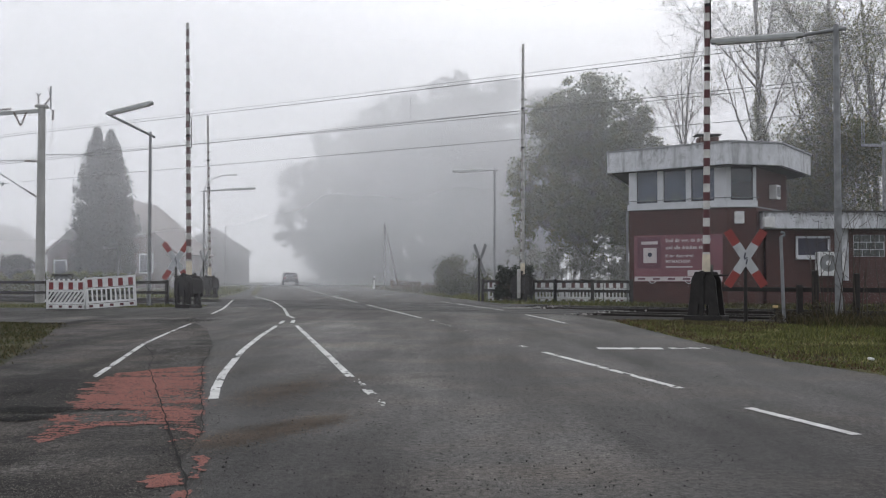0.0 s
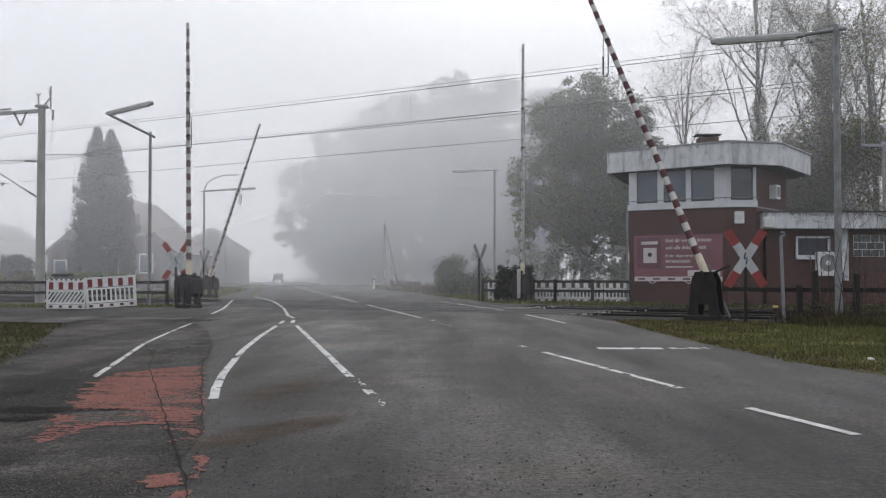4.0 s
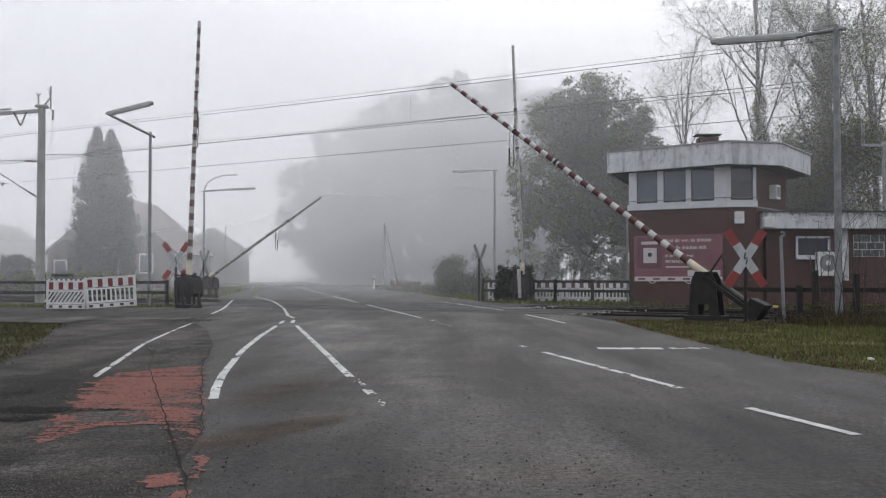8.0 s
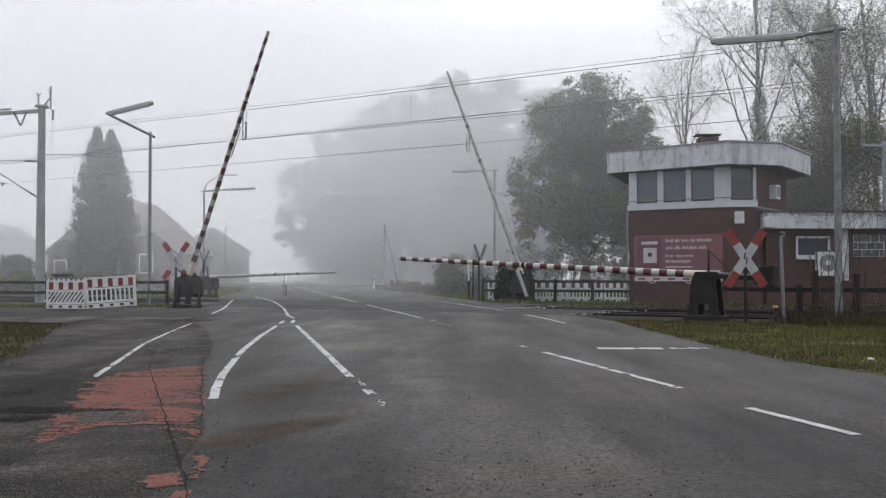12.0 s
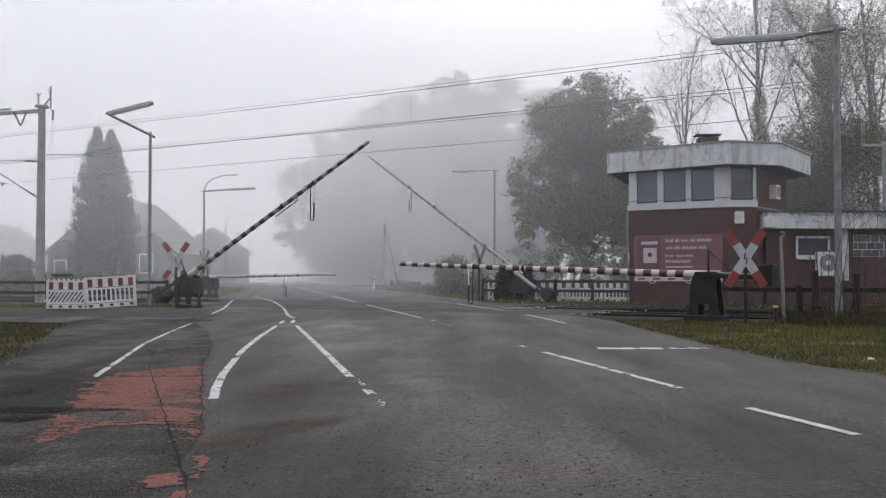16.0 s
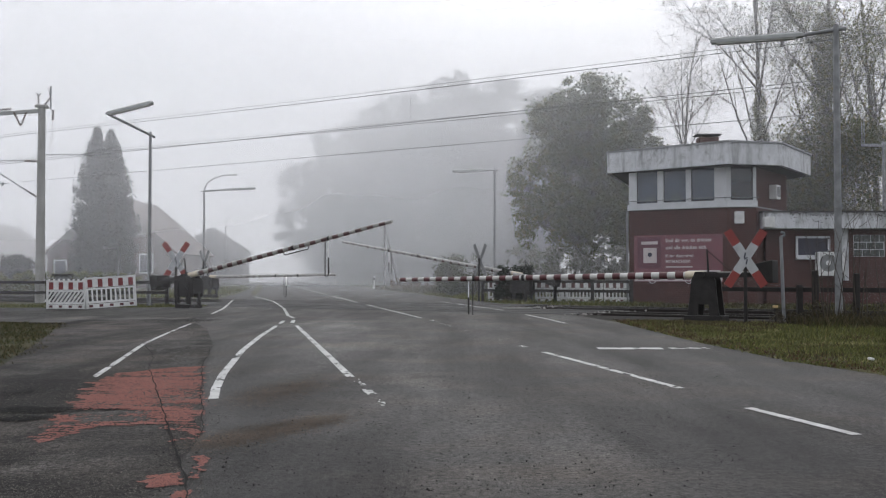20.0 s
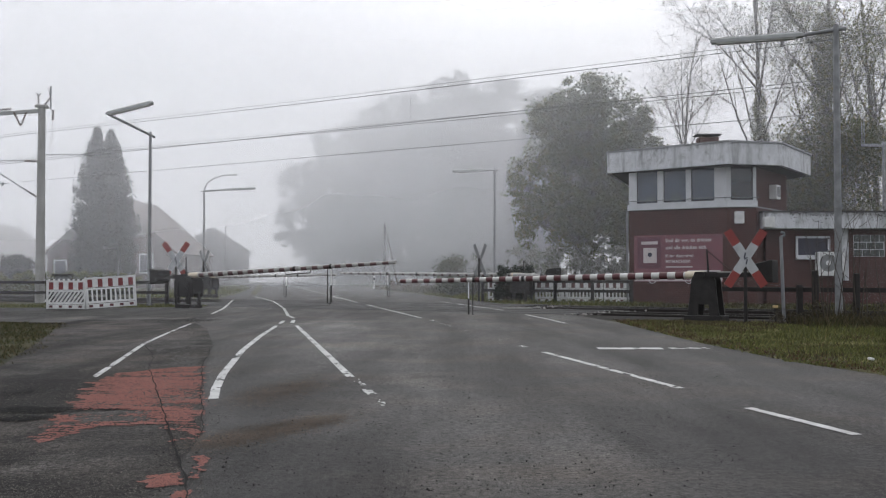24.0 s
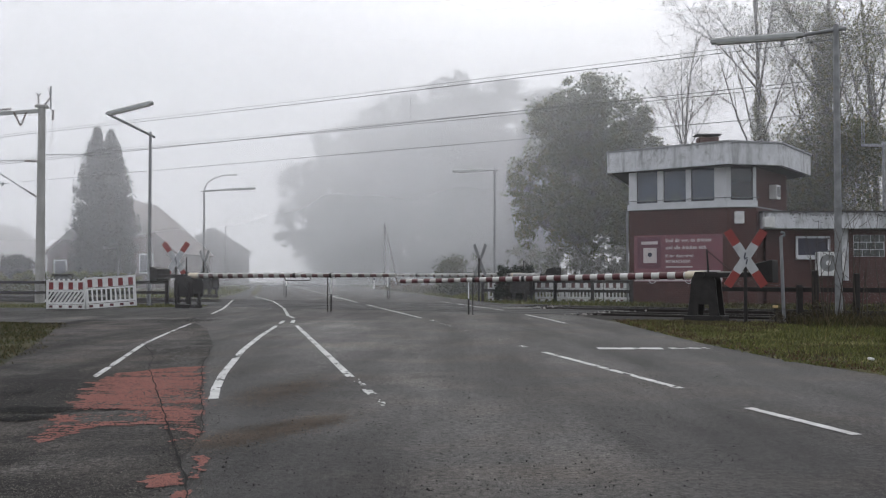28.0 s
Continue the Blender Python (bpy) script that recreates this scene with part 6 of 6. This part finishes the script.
leaf_cloud("leaf_litter", np.stack([lx, ly, 0.01 + 0.03 * rng_p.uniform(size=lk)], 1), 0.04, M["litter_leaf"], None, rng_p, "fallen brown leaves along the road edge")
bpy.data.objects["leaf_litter"]["kind"], bpy.data.objects["leaf_litter"]["category"] = "stuff", "leaves"
rag = solid("litter", boxed((0, 0, 0.03), (0.075, 0.055, 0.03), bevel=0.012), M["white"], "small crumpled white litter lying in the grass", "litter", at=pose(5.5, 12.75, 0, 8, 5, 20))


for x, y, h in ((8.66, 23.0, 1.22), (9.7, 23.2, 1.16), (10.5, 22.3, 1.1)):
    t = thing("wooden_post", pose(x, y, 0, 2, -2, 15), "old dark wooden post leaning in long grass", "post", "old posts")
    part("shaft", boxed((0, 0, h / 2 - 0.05), (0.12, 0.12, h + 0.1), bevel=0.02), M["dark_wood"], t)
shrub("undergrowth", -20.6, 178, 7.0, 4.0, 9.0, 8000, 0.5, "far_leaf", "dense undergrowth below the foggy trees", 78, 80)
shrub("undergrowth", -13.9, 146, 8.4, 4.0, 6.5, 10000, 0.45, "far_leaf", "dense undergrowth below the foggy trees", 77, 70)
shrub("russet_scrub", -1.6, 77, 5.0, 1.6, 0.85, 2600, 0.12, "litter_leaf", "low russet scrub on the verge beyond the crossing", 81, 50)
shrub("russet_scrub", 2.2, 70, 3.0, 1.6, 1.1, 1800, 0.12, "autumn", "low yellowing scrub on the verge beyond the crossing", 82, 40)
shrub("bramble", 9.7, 22.2, 3.2, 0.9, 0.6, 900, 0.06, "brown_leaf", "low brown bramble in the long grass", 75, 60)
shrub("bramble", 7.9, 22.0, 1.4, 0.7, 0.4, 450, 0.05, "brown_leaf", "low brown bramble beside the grey post", 76, 30)
hole = np.stack([-6.2 + rng_p.normal(size=160) * 0.35, 24.1 + rng_p.normal(size=160) * 0.5, np.full(160, 0.002)], 1)
stones("broken_asphalt", hole, 0.035, M["pebble"], "broken crumbs of asphalt at the road edge", Matrix(), rng_p)
solid("pothole", flakes([(-6.9, 23.4), (-5.7, 23.3), (-5.5, 24.6), (-6.6, 24.9)], (0.06, 0.08), 0.008, -0.2, (1.5, 1.5), 11.0, 0.2), M["pebble"], "dark wet broken patch in the asphalt", "pothole", "stuff")


# ---- houses ----
def gable_house(x, y, w, d, eave, ridge, turn, label, windows, walls="pale_brick"):
    """A brick house with its gable towards the road."""
    t = thing("house", pose(x, y, 0, 0, 0, turn), label, "house", "houses")
    bm = bmesh.new()
    prof = [(-w / 2, 0), (w / 2, 0), (w / 2, eave), (0, ridge), (-w / 2, eave)]
    a = [bm.verts.new((px, 0, pz)) for px, pz in prof]
    b = [bm.verts.new((px, d, pz)) for px, pz in prof]
    bm.faces.new(a)
    bm.faces.new(b[::-1])
    for i in range(5):
        bm.faces.new((a[i], b[i], b[(i + 1) % 5], a[(i + 1) % 5]))
    bmesh.ops.recalc_face_normals(bm, faces=bm.faces)
    part("wall", wall_uv(bm), M[walls], t)
    for s in (-1, 1):
        sl = math.hypot(w / 2, ridge - eave) + 0.35
        an = math.atan2(ridge - eave, w / 2)
        m = pose(0, d / 2, ridge + 0.05) @ Matrix.Rotation(s * an, 4, "Y")
        part("roof", boxed((s * sl / 2, 0, 0.06), (sl, d + 0.6, 0.16), m), M["roof_tile"], t)
    for wx, wz, ww, wh in windows:
        wd = part("window", boxed((wx, -0.04, wz), (ww, 0.12, wh)), M["frame_white"], t)
        part("pane", boxed((wx, -0.11, wz - 0.02), (ww - 0.22, 0.02, wh - 0.24)), M["dark_ink"], wd)
    return t


gable_house(-30.2, 90, 11.6, 14, 3.2, 8.3, 0, "brick house with a steep gable behind a conifer", [(-4.6, 1.75, 1.2, 1.6), (3.2, 2.2, 1.3, 1.8)])
gable_house(-28.5, 122, 9, 12, 4.0, 7.0, 12, "brick house with a hipped roof fading in fog", [(-1, 2, 1.2, 1.4)])
gable_house(-62, 130, 12, 14, 3.5, 8, 0, "distant house dissolving in fog", [(2, 1.8, 1.2, 1.4)])


# ---- road furniture ----
def delineator(x, y, h=1.05):
    t = thing("delineator_post", pose(x, y, 0), "white plastic roadside marker post with a black band", "marker post", "marker posts")
    part("body", boxed((0, 0, h / 2), (0.14, 0.1, h), bevel=0.03), M["white"], t)
    part("band", boxed((0, 0, h * 0.8), (0.146, 0.106, 0.2), Matrix.Rotation(0, 4, "Y"), 0.02), M["dark_ink"], t)


for x, y in ((-5.57, 80), (-13.1, 120), (-15.8, 131)):
    delineator(x, y)


def build_small():
    t = thing("utility_pole", pose(-5.5, 93, 0), "weathered wooden utility pole with a leaning strut", "pole")
    part("pole", rodded((0, 0, 0), (0, 0, 6.05), 0.1, 0.08), M["dark_wood"], t)
    part("strut", rodded((1.3, 0, 0), (0.05, 0, 5.7), 0.07, 0.06), M["dark_wood"], t)
    t = thing("street_name_sign", pose(-14.8, 45, 0), "small street name sign on a thin pole", "street sign")
    part("pole", rodded((0, 0, 0), (0, 0, 2.55), 0.04), M["grey_paint"], t)
    part("plate", boxed((-0.32, 0, 2.42), (0.6, 0.03, 0.16), bevel=0.01), M["grey_paint"], t)
    t = thing("control_box", pose(-12.9, 33.6, 0), "small grey control box behind the barrier", "box")
    part("body", boxed((0, 0, 0.55), (0.45, 0.35, 1.1), bevel=0.02), M["grey_paint"], t)
    part("lid", boxed((0, -0.05, 1.13), (0.55, 0.5, 0.06), bevel=0.01), M["black"], t)
    t = thing("bent_post", pose(8.3, 24.1, 0), "thin grey steel post with a hooked top", "post")
    part("shaft", rodded((0, 0, 0), (-0.06, 0, 2.05), 0.045, 0.04), M["steel"], t)
    part("hook", pipe(bmesh.new(), [(-0.06 + 0.09 * math.sin(a / 5 * math.pi), 0, 2.05 + 0.09 * (1 - math.cos(a / 5 * math.pi)) * 0.6) for a in range(6)], 0.03, 8), M["steel"], t)
    t = thing("marker_cap", pose(7.72, 23.0, 0), "short stake with a yellow cap in the grass", "marker")
    part("stake", rodded((0, 0, 0), (0, 0, 0.36), 0.02), M["dark_wood"], t)
    part("cap", boxed((0, 0, 0.38), (0.11, 0.08, 0.06), bevel=0.015), M["ochre"], t)


t = thing("line_post", pose(20.15, 45.0, 0), "grey steel post with a short arm behind the annex", "post")
part("shaft", rodded((0, 0, -0.05), (0, 0, 7.2), 0.12, 0.1, 12), M["steel"], t)
part("arm", boxed((-0.55, 0, 7.05), (1.0, 0.1, 0.12), bevel=0.01), M["steel"], t)
for x in (-0.92, -1.02):
    part("rod", rodded((x, 0, 7.05), (x, 0, 8.1), 0.016, n=6), M["steel"], t)

build_small()


def build_car():
    t = thing("car", pose(-17.5, 113, 0), "dark car driving away into the fog", "car")
    bm = bmesh.new()
    prof = [(-2.1, 0.35), (-2.15, 0.8), (-1.7, 0.95), (-1.1, 1.42), (0.6, 1.45), (1.3, 0.98), (2.05, 0.85), (2.15, 0.4)]
    a = [bm.verts.new((-0.85 + (0.12 if z > 1.2 else 0), y, z)) for y, z in prof]
    b = [bm.verts.new((0.85 - (0.12 if z > 1.2 else 0), y, z)) for y, z in prof]
    bm.faces.new(a)
    bm.faces.new(b[::-1])
    for i in range(len(prof)):
        j = (i + 1) % len(prof)
        bm.faces.new((a[i], b[i], b[j], a[j]))
    bmesh.ops.recalc_face_normals(bm, faces=bm.faces)
    part("body", bm, M["car"], t)
    part("rear_window", boxed((0, -1.43, 1.2), (1.3, 0.03, 0.36), Matrix.Translation((0, 0, 0))), M["dark_ink"], t)
    for sx in (-0.78, 0.78):
        for sy in (-1.35, 1.35):
            part("wheel", rodded((sx - 0.1, sy, 0.32), (sx + 0.1, sy, 0.32), 0.32, n=18), M["rubber"], t)
    for sx in (-0.65, 0.65):
        part("tail_light", boxed((sx, -2.13, 0.85), (0.3, 0.05, 0.14)), M["sign_red"], t)
    return t


CAR = build_car()


# ---- fog ----
FOG = ((32.8, 0.06, 40), (44, 0.08, 44), (52, 0.17, 46), (69, 0.18, 44), (86, 0.22, 46), (120.5, 0.34, 54), (172, 0.5, 68))
for i, (y, dens, top) in enumerate(FOG):
    bm = bmesh.new()
    bmesh.ops.create_grid(bm, x_segments=2, y_segments=2, size=0.5)
    bmesh.ops.transform(bm, matrix=pose(0, y, top / 2 - 0.02, 90, 0, 0) @ Matrix.Diagonal((y * 3.0, top, 1, 1)), verts=bm.verts)
    solid("fog_bank", bm, fog_material("fog", dens, top, -0.42 * y, 0.38 * y, 1.5 if y < 40 else 1.3 if y > 80 else 0.9, 0.5 if y < 100 else 0.8), "pale drifting layer of ground fog", "fog", "stuff")


def build_backdrop():
    """A backdrop that glows by itself for the fog of the distance, where nothing more can be made out: it thins out
    upwards into the sky.
    """
    m = bpy.data.materials.new("glowing_distant_fog")
    m.use_nodes = True
    n, l = m.node_tree.nodes, m.node_tree.links
    n.remove(n["Principled BSDF"])
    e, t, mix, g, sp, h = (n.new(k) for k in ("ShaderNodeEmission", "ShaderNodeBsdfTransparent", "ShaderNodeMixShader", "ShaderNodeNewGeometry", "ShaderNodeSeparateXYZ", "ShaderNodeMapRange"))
    # emission stands in for daylight scattered in the far fog
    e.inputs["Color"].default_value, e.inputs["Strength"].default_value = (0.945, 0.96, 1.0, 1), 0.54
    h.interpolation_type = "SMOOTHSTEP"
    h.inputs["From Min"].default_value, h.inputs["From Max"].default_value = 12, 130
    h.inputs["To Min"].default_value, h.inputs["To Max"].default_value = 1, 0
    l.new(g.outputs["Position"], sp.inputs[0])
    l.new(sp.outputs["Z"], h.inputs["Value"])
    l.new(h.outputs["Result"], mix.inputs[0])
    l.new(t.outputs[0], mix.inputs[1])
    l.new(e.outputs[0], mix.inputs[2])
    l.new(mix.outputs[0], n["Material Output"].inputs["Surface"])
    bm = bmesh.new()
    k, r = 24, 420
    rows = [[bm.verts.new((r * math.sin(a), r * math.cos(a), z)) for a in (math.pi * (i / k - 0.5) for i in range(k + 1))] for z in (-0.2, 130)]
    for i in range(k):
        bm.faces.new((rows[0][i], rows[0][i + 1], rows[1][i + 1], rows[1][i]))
    solid("backdrop", bm, m, "self-glowing featureless backdrop of distant fog", "backdrop", "structure")


build_backdrop()


# ---- movement ----
def motions():
    for boom, leg, hub, leg_at, turns, drop in MOVING:
        walk(boom, [(t, pose(0, 0, hub, 0, -a, 0)) for t, a in turns])
        walk(leg, [(t, pose(leg_at, 0, 0, 0, a, 0)) for t, a in turns])
    walk(CAR, [(0, pose(-17.5, 113, 0, 0, 0, 11)), (3, pose(-25.0, 152, 0, 0, 0, 11)), (28, pose(-90, 480, 0, 0, 0, 11))])


motions()
